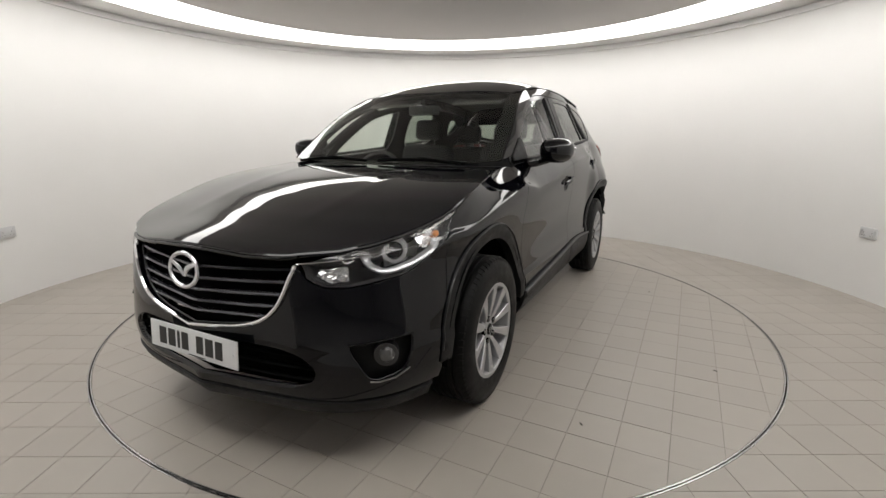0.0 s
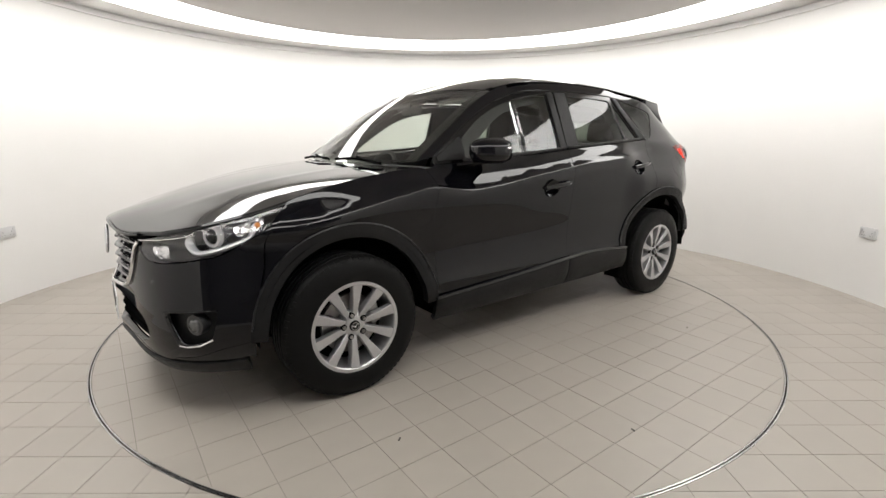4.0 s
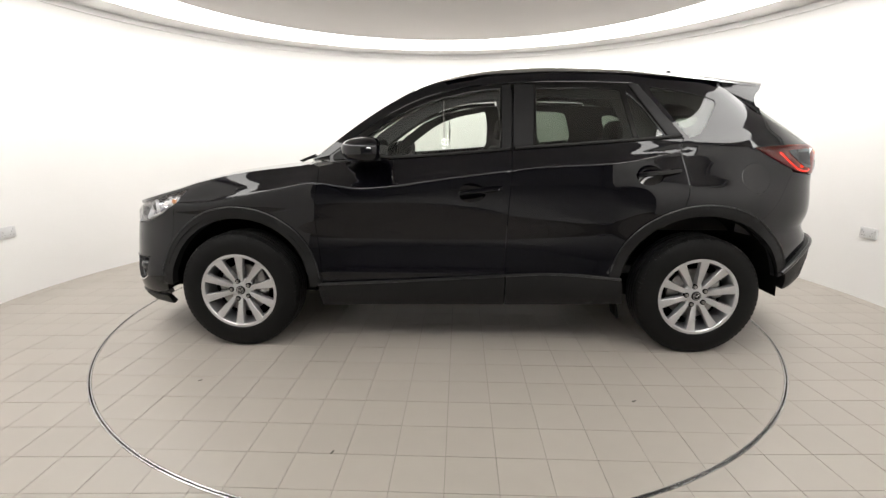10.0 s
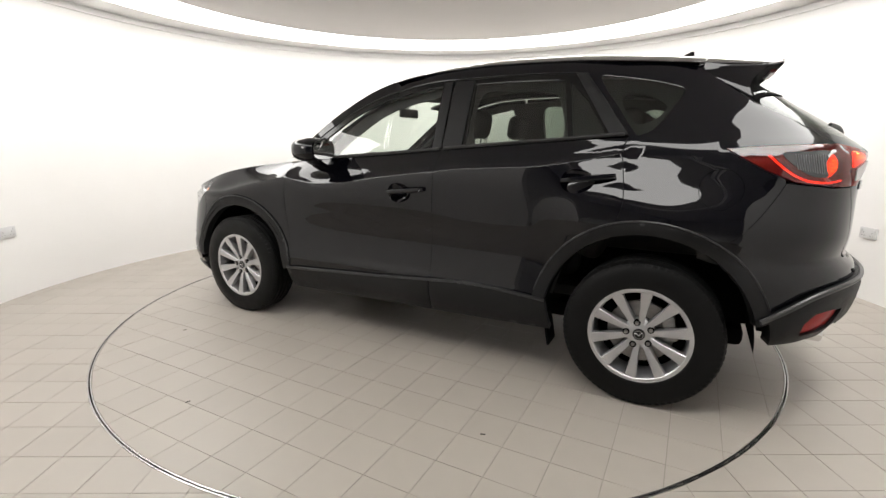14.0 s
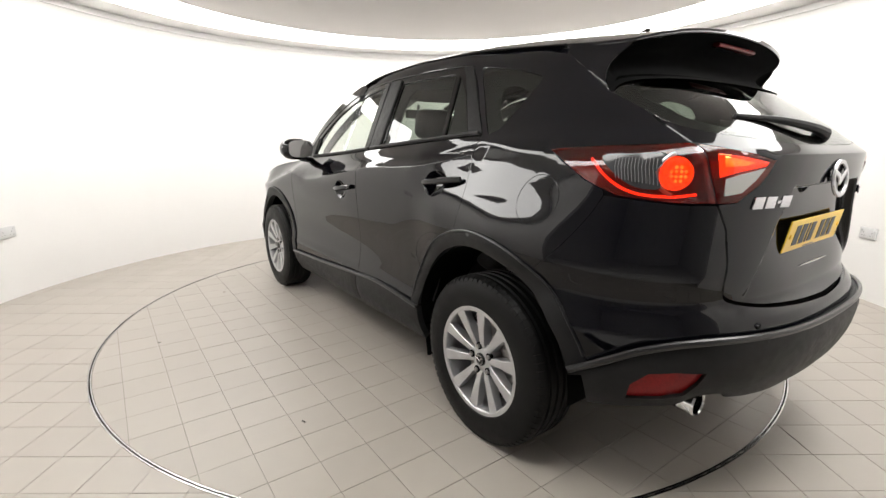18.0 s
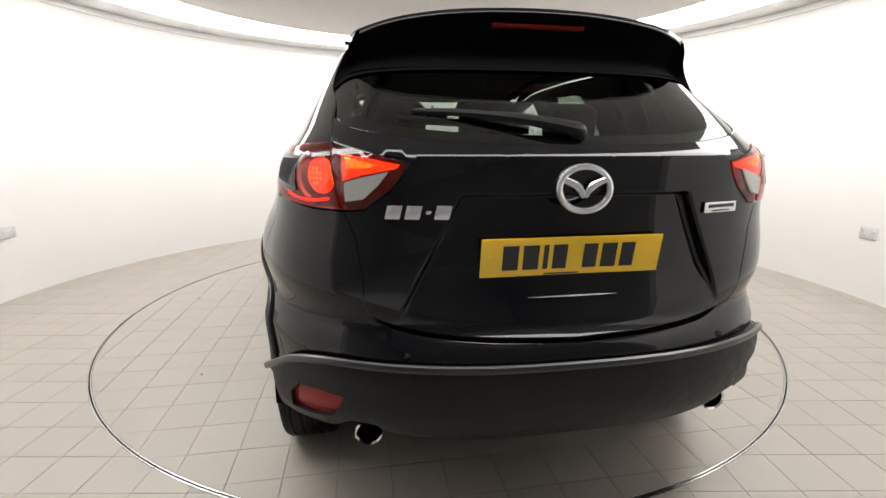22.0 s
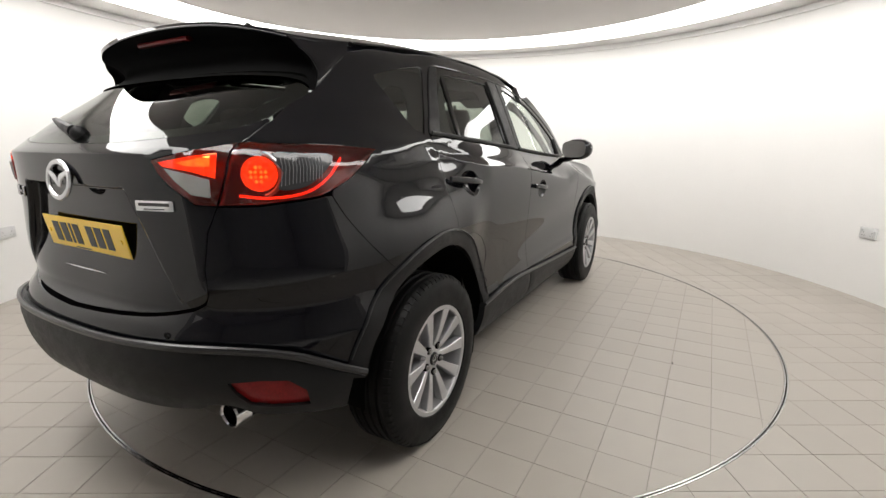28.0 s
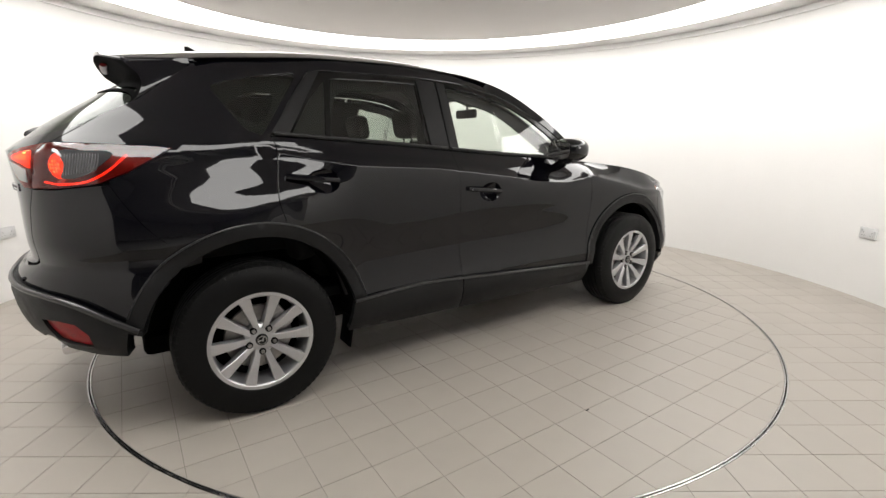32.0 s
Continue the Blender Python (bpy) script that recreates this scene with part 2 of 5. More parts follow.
tagged(ceiling_light, "glowing white ring-shaped light band in the ceiling", "ceiling light")
prof = [(0.0, 0.0), (2.475, 0.0), (2.475, 0.05), (0.0, 0.05)]
v, f = lathe(prof, 128)
bm = bm_from([(x, z, y) for x, y, z in v], f)
bmesh.ops.remove_doubles(bm, verts=bm.verts[:], dist=1e-5)
bmesh.ops.translate(bm, vec=(0, 0, Z_SOFFIT), verts=bm.verts[:])
tagged(part("ceiling", bm, CEIL, None), "plain white round ceiling inside the light band", "ceiling", kind="structure")

# dim entrance passage behind the camera
bm = bmesh.new()
for c, s in (((0, -5.4, 2.75), (5.2, 4.4, 0.1)), ((-2.55, -5.4, 1.35), (0.1, 4.4, 2.8)), ((2.55, -5.4, 1.35), (0.1, 4.4, 2.8)), ((0, -7.6, 1.35), (5.2, 0.1, 2.8)),
             ((-2.0, -3.30, 1.35), (1.0, 0.04, 2.8)), ((2.0, -3.30, 1.35), (1.0, 0.04, 2.8)), ((0, -3.52, 2.58), (3.4, 0.04, 0.3))):
    if abs(c[1] + 3.3) > 0.01:
        box(bm, c, s)
tagged(part("wall_entrance", bm, DARKROOM, None, smooth=False), "plain grey walls of the entrance passage", "wall", kind="structure")
bm = bmesh.new()
box(bm, (0, -5.5, -0.05), (5.2, 4.4, 0.1))
tagged(part("floor_entrance", bm, DARKROOM, None, smooth=False), "plain grey floor of the entrance passage", "floor", kind="structure")


# double sockets low on the wall
def wall_socket(angle, z):
    root = new("wall_socket")
    tagged(root, "white double wall socket low on the curved wall", "socket", group="wall sockets")
    bm = bmesh.new()
    box(bm, (0, 0.006, 0), (0.146, 0.012, 0.086), bevel=0.004)
    part("face_plate", bm, SOCKET, root)
    for dx in (-0.035, 0.035):
        bm = bmesh.new()
        box(bm, (dx * 1.55, 0.013, 0.022), (0.016, 0.006, 0.022), bevel=0.002)
        part("rocker_switch", bm, SOCKET, root)
        for px, pz, w, h in ((0, 0.012, 0.004, 0.008), (-0.011, -0.012, 0.007, 0.004), (0.011, -0.012, 0.007, 0.004)):
            bm = bmesh.new()
            box(bm, (dx + px, 0.0122, pz - 0.008), (w, 0.001, h))
            part("pin_slot", bm, SHADOW, root)
    a = radians(angle)
    root.matrix_basis = Matrix.Translation((R_WALL * math.cos(a), R_WALL * math.sin(a), z)) @ Matrix.Rotation(a + math.pi / 2, 4, "Z")
    return root


wall_socket(1.05, 0.53)
wall_socket(178.75, 0.53)

# ---------------------------------------------------------------- floor and turntable
TSIZE, JOINT = 0.2, 0.0022


def clip_circle(poly, r, inside):
    """Clip a polygon by a circle about the origin (kept inside or outside of it)."""
    out = []
    n = len(poly)
    dense = []
    for i in range(n):
        a, b = np.array(poly[i]), np.array(poly[(i + 1) % n])
        m = 10
        dense += [tuple(a + (b - a) * k / m) for k in range(m)]
    keep = [(math.hypot(*p) <= r) == inside for p in dense]
    if all(keep):
        return poly
    if not any(keep):
        return None
    for i, p in enumerate(dense):
        j = (i + 1) % len(dense)
        if keep[i]:
            out.append(p)
        if keep[i] != keep[j]:
            a, b = np.array(p), np.array(dense[j])
            for _ in range(12):
                c = (a + b) / 2
                if ((math.hypot(*c) <= r) == inside) == keep[i]:
                    a = c
                else:
                    b = c
            out.append(tuple(a))
    return out if len(out) > 2 else None


def tile_geometry(poly, top=0.0, thick=0.010):
    """Tile body with a small chamfer at its top edge."""
    P = np.array(poly)
    c = P.mean(0)
    inner = c + (P - c) * (1 - 0.0008 / max(0.03, np.abs(P - c).max()))
    n = len(P)
    v = [(x, y, top - thick) for x, y in P] + [(x, y, top - 0.0006) for x, y in P] + [(x, y, top) for x, y in inner]
    f = [tuple(range(2 * n, 3 * n))]
    for k in range(2):
        for i in range(n):
            j = (i + 1) % n
            f.append((k * n + i, k * n + j, (k + 1) * n + j, (k + 1) * n + i))
    return v, f


def tile_field(parent, cells, single):
    """cells: polygons; those for which single() holds become objects of their own."""
    shared, rest_v, rest_f = {}, [], []
    for poly in cells:
        c = np.mean(poly, axis=0)
        if single(c):
            key = None
            if len(poly) == 4:
                key = "square"
            loc = [(x - c[0], y - c[1]) for x, y in poly]
            if key is None or key not in shared:
                v, f = tile_geometry(loc)
                me = mesh_from("tile", v, f, TILE, smooth=False)
                if key:
                    shared[key] = me
            else:
                me = shared[key]
            ob = attach("tile", me, parent)
            ob.location = (c[0], c[1], random.uniform(-0.0004, 0.0004))
        else:
            v, f = tile_geometry(poly)
            k = len(rest_v)
            rest_v += v
            rest_f += [tuple(i + k for i in q) for q in f]
    if rest_v:
        ob = attach("tile_field", mesh_from("tile_field", rest_v, rest_f, TILE, smooth=False), parent)
        ob["kind"] = "stuff"


def square(x, y):
    h = TSIZE / 2 - JOINT / 2
    return [(x - h, y - h), (x + h, y - h), (x + h, y + h), (x - h, y + h)]


def build_floor():
    bm = bmesh.new()
    v, f = lathe([(R_TABLE + 0.012, -0.05), (3.60, -0.05), (3.60, -0.0030), (R_TABLE + 0.012, -0.0030)], 160)
    floor = part("floor", bm_from([(x, z, y) for x, y, z in v], f), GROUT, None, angle=0.5)
    tagged(floor, "beige square-tiled studio floor with thin dark joints", "floor", kind="structure")
    cells = []
    for i in range(-20, 20):
        for j in range(-20, 20):
            p = clip_circle(square(0.0 + TSIZE * i, -1.604 + TSIZE * j + 0.8), R_TABLE + 0.014, False)
            p = p and clip_circle(p, 3.41, True)
            if p and len(p) > 2:
                cells.append(p)
    tile_field(floor, cells, lambda c: c[1] < 0.35 and math.hypot(*c) < 3.3)


def build_table():
    table = new("turntable")
    tagged(table, "round beige-tiled turntable flush with the floor, steel-edged, slowly turning", "turntable")
    v, f = lathe([(0.0, -0.06), (R_TABLE, -0.06), (R_TABLE, -0.0030), (0.0, -0.0030)], 160)
    bm = bm_from([(x, z, y) for x, y, z in v], f)
    bmesh.ops.remove_doubles(bm, verts=bm.verts[:], dist=1e-5)
    part("deck", bm, GROUT, table, angle=0.5)
    v, f = lathe([(R_TABLE - 0.005, -0.03), (R_TABLE, -0.03), (R_TABLE, 0.001), (R_TABLE - 0.005, 0.001)], 192)
    part("steel_rim", bm_from([(x, z, y) for x, y, z in v], f), RINGMETAL, table, "thin steel edge strip", angle=0.5)
    cells = []
    for j in range(-13, 14):
        for i in range(-13, 14):
            x = TSIZE * i - 0.007
            p = clip_circle(square(x, 0.007 + TSIZE * j), R_TABLE - 0.007, True)
            if p and len(p) > 2:
                cells.append(p)
    tile_field(table, cells, lambda c: abs(c[1]) > 0.62 or c[0] < -1.7)
    for x, y, a in ((-1.005, 1.465, 20), (0.35, 1.9, 70), (-0.3, -1.7, 10), (1.2, 1.35, 40)):
        bm = bmesh.new()
        box(bm, (0, 0, 0.0012), (0.022, 0.007, 0.002), bevel=0.0006)
        bmesh.ops.transform(bm, matrix=pose(x, y, 0.0006, 0, 0, a), verts=bm.verts[:])
        part("scuff_mark", bm, DUST, table)
    return table


ring("floor_edge_strip", R_TABLE + 0.007, R_TABLE + 0.012, -0.03, 0.001, RINGMETAL, "thin steel strip framing the turntable", "trim")
# black ring below the gap gives it its shade by colour
ring("floor_gap_shade", R_TABLE - 0.02, R_TABLE + 0.03, -0.09, -0.065, SHADOW, "black ring below the gap round the turntable, standing in for its shade", "trim")
# ---------------------------------------------------------------- the car's form (x ahead, y to its left, z up; origin between the axles)
X0 = 1.2                      # where the flanks end and the rounded ends begin
AK = 0.95
A_END = X0 + AK * math.pi / 2  # unrolled coordinate of nose and tail

nose_x = pchip([0.18, 0.24, 0.30, 0.40, 0.50, 0.56, 0.70, 0.78, 0.82, 0.88, 0.95], [2.15, 2.22, 2.252, 2.262, 2.260, 2.258, 2.256, 2.248, 2.238, 2.19, 2.12])
tail_x = pchip([0.28, 0.36, 0.44, 0.55, 0.64, 0.68, 0.74, 0.86, 0.97, 1.06, 1.15, 1.1850, 1.1861, 1.216, 1.29, 1.42, 1.50, 1.60],
               [2.06, 2.14, 2.19, 2.228, 2.236, 2.225, 2.17, 2.166, 2.166, 2.17, 2.178, 2.1812, 2.1804, 2.146, 2.055, 1.855, 1.74, 1.66])
nose_n = pchip([0.5, 0.8, 0.95], [3.5, 3.2, 3.1])
tail_n = pchip([0.68, 0.84, 1.20, 1.60], [2.65, 3.4, 3.4, 4.1])
bonnet_z = pchip([0.6, 0.85, 1.0, 1.19, 1.37, 1.55, 1.74, 1.93, 2.05, 2.15, 2.21, 2.26, 2.40],
                 [1.125, 1.112, 1.103, 1.086, 1.063, 1.035, 0.992, 0.930, 0.885, 0.85, 0.828, 0.805, 0.72])
crease_z = pchip([-2.2, -1.55, -1.19, -0.98, -0.82, -0.41, -0.2, 0.12, 0.44, 0.60, 0.74, 0.86, 1.05, 1.28, 1.53, 1.75, 2.3],
                 [1.19, 1.190, 1.165, 1.130, 1.108, 1.086, 1.061, 1.020, 0.972, 0.960, 0.978, 0.995, 0.965, 0.917, 0.868, 0.86, 0.85])
belt_side = pchip([-2.2, -1.25, -0.98, -0.4, 0.12, 0.6, 0.85], [1.26, 1.25, 1.232, 1.19, 1.148, 1.118, 1.105])
roof_z = pchip([-2.05, -1.9, -1.7, -1.46, -1.2, -0.9, -0.5, -0.2, 0.0, 0.15, 0.30, 0.45], [1.590, 1.609, 1.628, 1.654, 1.680, 1.702, 1.710, 1.696, 1.668, 1.633, 1.586, 1.530])
width = pchip([0.2, 0.26, 0.32, 0.40, 0.47, 0.52, 0.65, 0.80, 0.96, 1.00, 1.03, 1.08, 1.15, 1.30, 1.46, 1.55, 1.62, 1.70],
              [0.80, 0.825, 0.86, 0.882, 0.884, 0.872, 0.866, 0.872, 0.884, 0.880, 0.862, 0.838, 0.800, 0.741, 0.678, 0.640, 0.600, 0.50])


def droop(x):
    return 0.35 - 0.08 * smooth01((x - 1.0) / 0.3) - 0.09 * smooth01((x - 1.65) / 0.4)


def top_z(x, y):
    """Height of the bonnet's sheet."""
    y = np.abs(y)
    ridge = 0.0015 * np.exp(-((y - (0.30 + 0.10 * (2.2 - x))) / 0.045) ** 2) * smooth01((2.12 - x) / 0.3) * smooth01((x - 0.95) / 0.3)
    dish = -0.0005 * np.exp(-((y - (0.44 + 0.10 * (2.2 - x))) / 0.07) ** 2) * smooth01((2.12 - x) / 0.3)
    crown = 0.044 * smooth01((x - 1.45) / 0.85) ** 2 * np.exp(-(y / 0.40) ** 2)
    return bonnet_z(x + droop(x) * y * y) + ridge + dish + crown


def wing_fullness(x):
    """The wing's top edge lies inboard at the scuttle and full out over the lamps."""
    return -0.042 * smooth01((x - 0.55) / 0.45) + 0.082 * smooth01((x - 0.85) / 0.80)


def wing_edge_y(x):
    x = np.asarray(x, float)
    q = np.clip((x - X0) / 1.04, 0, 0.9999)
    return (0.800 + wing_fullness(x)) * (1 - q ** 3.15) ** (1 / 3.15)


def belt_z(x):
    x = np.asarray(x, float)
    front = bonnet_z(x + droop(x) * wing_edge_y(x) ** 2)
    k = smooth01((x - 0.72) / 0.16)
    return belt_side(x) * (1 - k) + front * k


haunch = pchip([0.50, 0.70, 0.88, 0.94, 1.0, 1.05, 1.10, 1.15, 1.20, 1.25, 1.29, 1.37, 1.46, 1.53, 1.60], [0, 0.012, 0.024, 0.021, 0.012, 0, -0.009, -0.014, -0.003, 0.011, 0.0085, 0.001, -0.008, -0.012, -0.012])


def half_width(x, z):
    """Half width of the body; the shoulder line softens towards the tail."""
    x, z = np.broadcast_arrays(np.asarray(x, float), np.asarray(z, float))
    k = smooth01((-x - 1.25) / 0.35)
    w = section(x, z)
    if np.any(k > 0):
        w = w + k * 0.6 * (0.5 * (section(x, z - 0.032) + section(x, z + 0.032)) - w)
    return w


def section(x, z):
    x, z = np.broadcast_arrays(np.asarray(x, float), np.asarray(z, float))
    zb = belt_z(x)
    zc = np.minimum(crease_z(x), zb - 0.03)
    z1 = np.minimum(0.8, zc - 0.06)
    s = np.where(z < z1, z * 0.8 / z1, np.where(z < zc, 0.8 + 0.2 * (z - z1) / (zc - z1),
        np.where(z < zb, 1.0 + 0.15 * (z - zc) / (zb - zc), 1.15 + (z - zb) * 0.47 / np.where(x < 0.12, np.maximum(0.28, roof_z(x) - 0.080 - zb), 0.45))))
    w = width(s)
    w = w + wing_fullness(x) * smooth01((s - 1.0) / 0.15)
    # fuller flanks over the rear wheel and slight waist of the doors
    w = w + 0.016 * np.exp(-((x + 1.38) / 0.42) ** 2) * np.exp(-((z - 0.90) / 0.13) ** 2)
    w = w - 0.013 * np.exp(-((x - 0.2) / 0.7) ** 2) * np.exp(-((z - 0.66) / 0.12) ** 2)
    w = w + 0.030 * smooth01((-x - 1.15) / 0.35) * smooth01((1.05 - z) / 0.2)
    w = w + 0.020 * np.exp(-((x + 1.90) / 0.20) ** 2) * np.exp(-((z - 1.11) / 0.10) ** 2)
    w = w + 0.062 * smooth01((-x - 1.45) / 0.3) * smooth01((0.76 - z) / 0.1)
    roll = np.where(s < 1.0, np.clip((s - 0.80) / 0.20, 0, 1) ** 2, 1 - 0.45 * np.clip((s - 1.0) / 0.15, 0, 1) - 0.55 * np.clip((s - 1.15) / 0.4, 0, 1))
    w = w - 0.056 * smooth01((-x - 0.80) / 0.45) * roll
    w = w + 0.75 * haunch(z) * smooth01((-x - 0.82) / 0.26) * (1 + 0.45 * np.exp(-((x + 1.15) / 0.22) ** 2)) * (1 - 0.75 * smooth01((-x - 1.60) / 0.2))
    w = w + 0.024 * smooth01((x - 1.15) / 0.35) * smooth01((0.78 - z) / 0.2)
    return w


def gate_inset(y, z):
    """Recess round the number plate on the tailgate."""
    half = 0.32 + (1.09 - z) * 0.50
    return 0.034 * smooth01((half - np.abs(y)) / 0.020) * smooth01((1.092 - z) / 0.014) * smooth01((z - 0.73) / 0.17)


def flank(P):
    """Unrolled (a, z) to the place on the body's skin. a runs tail - left flank - nose, and past the ends to the right."""
    P = np.atleast_2d(np.asarray(P, float))
    a, z = P[:, 0].copy(), P[:, 1]
    sign = np.ones(len(a))
    over = a > A_END
    a[over], sign[over] = 2 * A_END - a[over], -1
    under = a < -A_END
    a[under], sign[under] = -2 * A_END - a[under], -1
    x, y = a.copy(), np.zeros(len(a))
    f = a > X0
    r = a < -X0
    m = ~f & ~r
    y[m] = half_width(a[m], z[m])
    for sel, ends, nn, sg in ((f, nose_x, nose_n, 1), (r, tail_x, tail_n, -1)):
        if sel.any():
            psi = math.pi / 2 - (np.abs(a[sel]) - X0) / AK
            c, s, n = np.maximum(np.cos(psi), 0), np.maximum(np.sin(psi), 0), nn(z[sel])
            k = (c ** n + s ** n) ** (-1 / n)
            x[sel] = sg * (X0 + (ends(z[sel]) - X0) * c * k)
            y[sel] = half_width(x[sel], z[sel]) * s * k
            if sg < 0:
                x[sel] += gate_inset(y[sel], z[sel])
            else:
                u = np.clip(s * k, 0, 1)
                x[sel] -= 0.042 * 4 * u * (1 - u)
    return np.stack([x, y * sign, z], 1)


def S(x, z):
    """Unrolled point from a side view's (x, z)."""
    z = float(z)
    if abs(x) <= X0:
        return (x, z)
    ends, n = (nose_x, float(nose_n(z))) if x > 0 else (tail_x, float(tail_n(z)))
    q = min(0.99999, (abs(x) - X0) / (float(ends(z)) - X0))
    psi = math.atan2((1 - q ** n) ** (1 / n), q)
    return (math.copysign(X0 + AK * (math.pi / 2 - psi), x), z)


@functools.lru_cache(maxsize=None)
def end_point(y, z, front):
    ends, n = (nose_x, float(nose_n(z))) if front else (tail_x, float(tail_n(z)))
    x = X0 + 0.7
    for _ in range(8):
        u = min(0.9999, abs(y) / float(half_width(x if front else -x, z)))
        q = (1 - u ** n) ** (1 / n)
        x = X0 + (float(ends(z)) - X0) * q
    a = A_END - AK * math.atan2(u, q)
    if y < 0:
        a = 2 * A_END - a
    return (a if front else -a, float(z))


def F(y, z):
    return end_point(y, z, True)


def T(y, z):
    return end_point(y, z, False)


def bonnet_skin(P):
    P = np.atleast_2d(np.asarray(P, float))
    return np.stack([P[:, 0], P[:, 1], top_z(P[:, 0], P[:, 1])], 1)


def roof_skin(P):
    P = np.atleast_2d(np.asarray(P, float))
    x, y = P[:, 0], P[:, 1]
    return np.stack([x, y, roof_z(x) - (0.12 * y ** 2 + 0.30 * np.abs(y) ** 4) * (1 - 0.30 * smooth01((x + 0.35) / 0.65))], 1)


def rounded(poly, n=6):
    """Closed Catmull-Rom curve through the points."""
    out, m = [], len(poly)
    Q = [np.array(p, float) for p in poly]
    for i in range(m):
        a, b, c, d = Q[i - 1], Q[i], Q[(i + 1) % m], Q[(i + 2) % m]
        for t in np.arange(n) / n:
            out.append(tuple(0.5 * (2 * b + (c - a) * t + (2 * a - 5 * b + 4 * c - d) * t * t + (3 * b - a - 3 * c + d) * t ** 3)))
    return out


def line(pts, n=6):
    """Open Catmull-Rom curve through the points."""
    Q = [np.array(p, float) for p in pts]
    Q = [2 * Q[0] - Q[1]] + Q + [2 * Q[-1] - Q[-2]]
    out = []
    for i in range(1, len(Q) - 2):
        a, b, c, d = Q[i - 1:i + 3]
        for t in np.arange(n) / n:
            out.append(tuple(0.5 * (2 * b + (c - a) * t + (2 * a - 5 * b + 4 * c - d) * t * t + (3 * b - a - 3 * c + d) * t ** 3)))
    out.append(tuple(Q[-2]))
    return out


def resample(poly, step):
    out = []
    n = len(poly)
    for i in range(n):
        a, b = np.array(poly[i], float), np.array(poly[(i + 1) % n], float)
        d = np.linalg.norm(b - a)
        if d < 1e-5:
            continue
        k = max(1, int(math.ceil(d / step)))
        out += [tuple(a + (b - a) * j / k) for j in range(k)]
    return out


def inside(P, poly):
    x, y = P[:, 0], P[:, 1]
    c = np.zeros(len(P), bool)
    Q = np.array(poly)
    for (x1, y1), (x2, y2) in zip(Q, np.roll(Q, -1, 0)):
        if y1 != y2:
            c ^= ((y1 > y) != (y2 > y)) & (x < (x2 - x1) * (y - y1) / (y2 - y1) + x1)
    return c


def edge_distance(P, poly):
    d = np.full(len(P), 9.0)
    Q = np.array(poly)
    for a, b in zip(Q, np.roll(Q, -1, 0)):
        e = b - a
        t = np.clip(((P - a) @ e) / max(1e-12, e @ e), 0, 1)
        d = np.minimum(d, np.linalg.norm(P - a - t[:, None] * e, axis=1))
    return d


def sheet(skin, outline, holes=(), off=0.0, step=0.035, skirt=0.014, outward=-1, crown=0.0, extra=()):
    """A shaped panel: the outline filled with a fine mesh on the skin, its rim turned inwards."""
    loops = [resample(outline, step)] + [resample(h, step) for h in holes]
    pts, edges = [], []
    for l in loops:
        k = len(pts)
        pts += l
        edges += [(k + i, k + (i + 1) % len(l)) for i in range(len(l))]
    B = np.array(loops[0])
    lo, hi = B.min(0), B.max(0)
    gx, gy = np.meshgrid(np.arange(lo[0], hi[0] + step, step), np.arange(lo[1], hi[1] + step, step))
    G = np.stack([gx.ravel(), gy.ravel()], 1)
    keep = inside(G, loops[0]) & (edge_distance(G, loops[0]) > 0.45 * step)
    for h in loops[1:]:
        keep &= ~inside(G, h) & (edge_distance(G, h) > 0.45 * step)
    G = G[keep]
    if len(extra):
        X = np.array(extra, float)
        X = X[inside(X, loops[0]) & (edge_distance(X, loops[0]) > 0.006)]
        for h in loops[1:]:
            X = X[~inside(X, h) & (edge_distance(X, h) > 0.006)]
        near = np.min(np.linalg.norm(G[:, None, :] - X[None], axis=2), axis=1)
        G = np.concatenate([G[near > 0.007], X])
    allp = [Vector(p) for p in pts] + [Vector(p) for p in G]
    v2, _, tris, *_ = delaunay_2d_cdt(allp, edges, [], 0, 1e-6)
    V = np.array([tuple(p) for p in v2])
    C = np.array([V[list(t)].mean(0) for t in tris])
    ok = inside(C, loops[0])
    for h in loops[1:]:
        ok &= ~inside(C, h)
    tris = [t for t, k in zip(tris, ok) if k]
    p = skin(V)
    e = 1e-4
    n = np.cross(skin(V + [e, 0]) - skin(V - [e, 0]), skin(V + [0, e]) - skin(V - [0, e])) * outward
    n /= np.maximum(np.linalg.norm(n, axis=1), 1e-12)[:, None]
    lift = off
    if crown:
        lift = off + crown * smooth01(edge_distance(V, loops[0]) / 0.04)[:, None]
    p = p + n * lift
    bm = bmesh.new()
    lay = None if crown else bm.verts.layers.float_vector.new("skin_normal")
    bv = [bm.verts.new(q) for q in p]
    if lay is not None:
        for vert, q in zip(bv, n):
            vert[lay] = q
    for t in tris:
        try:
            bm.faces.new([bv[i] for i in (t if outward > 0 else t[::-1])])
        except ValueError:
            pass
    if skirt:
        rim = [ed for ed in bm.edges if len(ed.link_faces) == 1]
        idx = {v: i for i, v in enumerate(bv)}
        low = {}
        for ed in rim:
            for v in ed.verts:
                if v not in low:
                    low[v] = bm.verts.new(p[idx[v]] - n[idx[v]] * skirt)
        for ed in rim:
            a, b = ed.verts
            f = ed.link_faces[0]
            l = [x for x in f.loops if x.edge == ed][0]
            if l.vert == a:
                a, b = b, a
            bm.faces.new((a, b, low[b], low[a]))
            ed.smooth = False
    loose = [v for v in bm.verts if not v.link_faces]
    for v in loose:
        bm.verts.remove(v)
    return bm


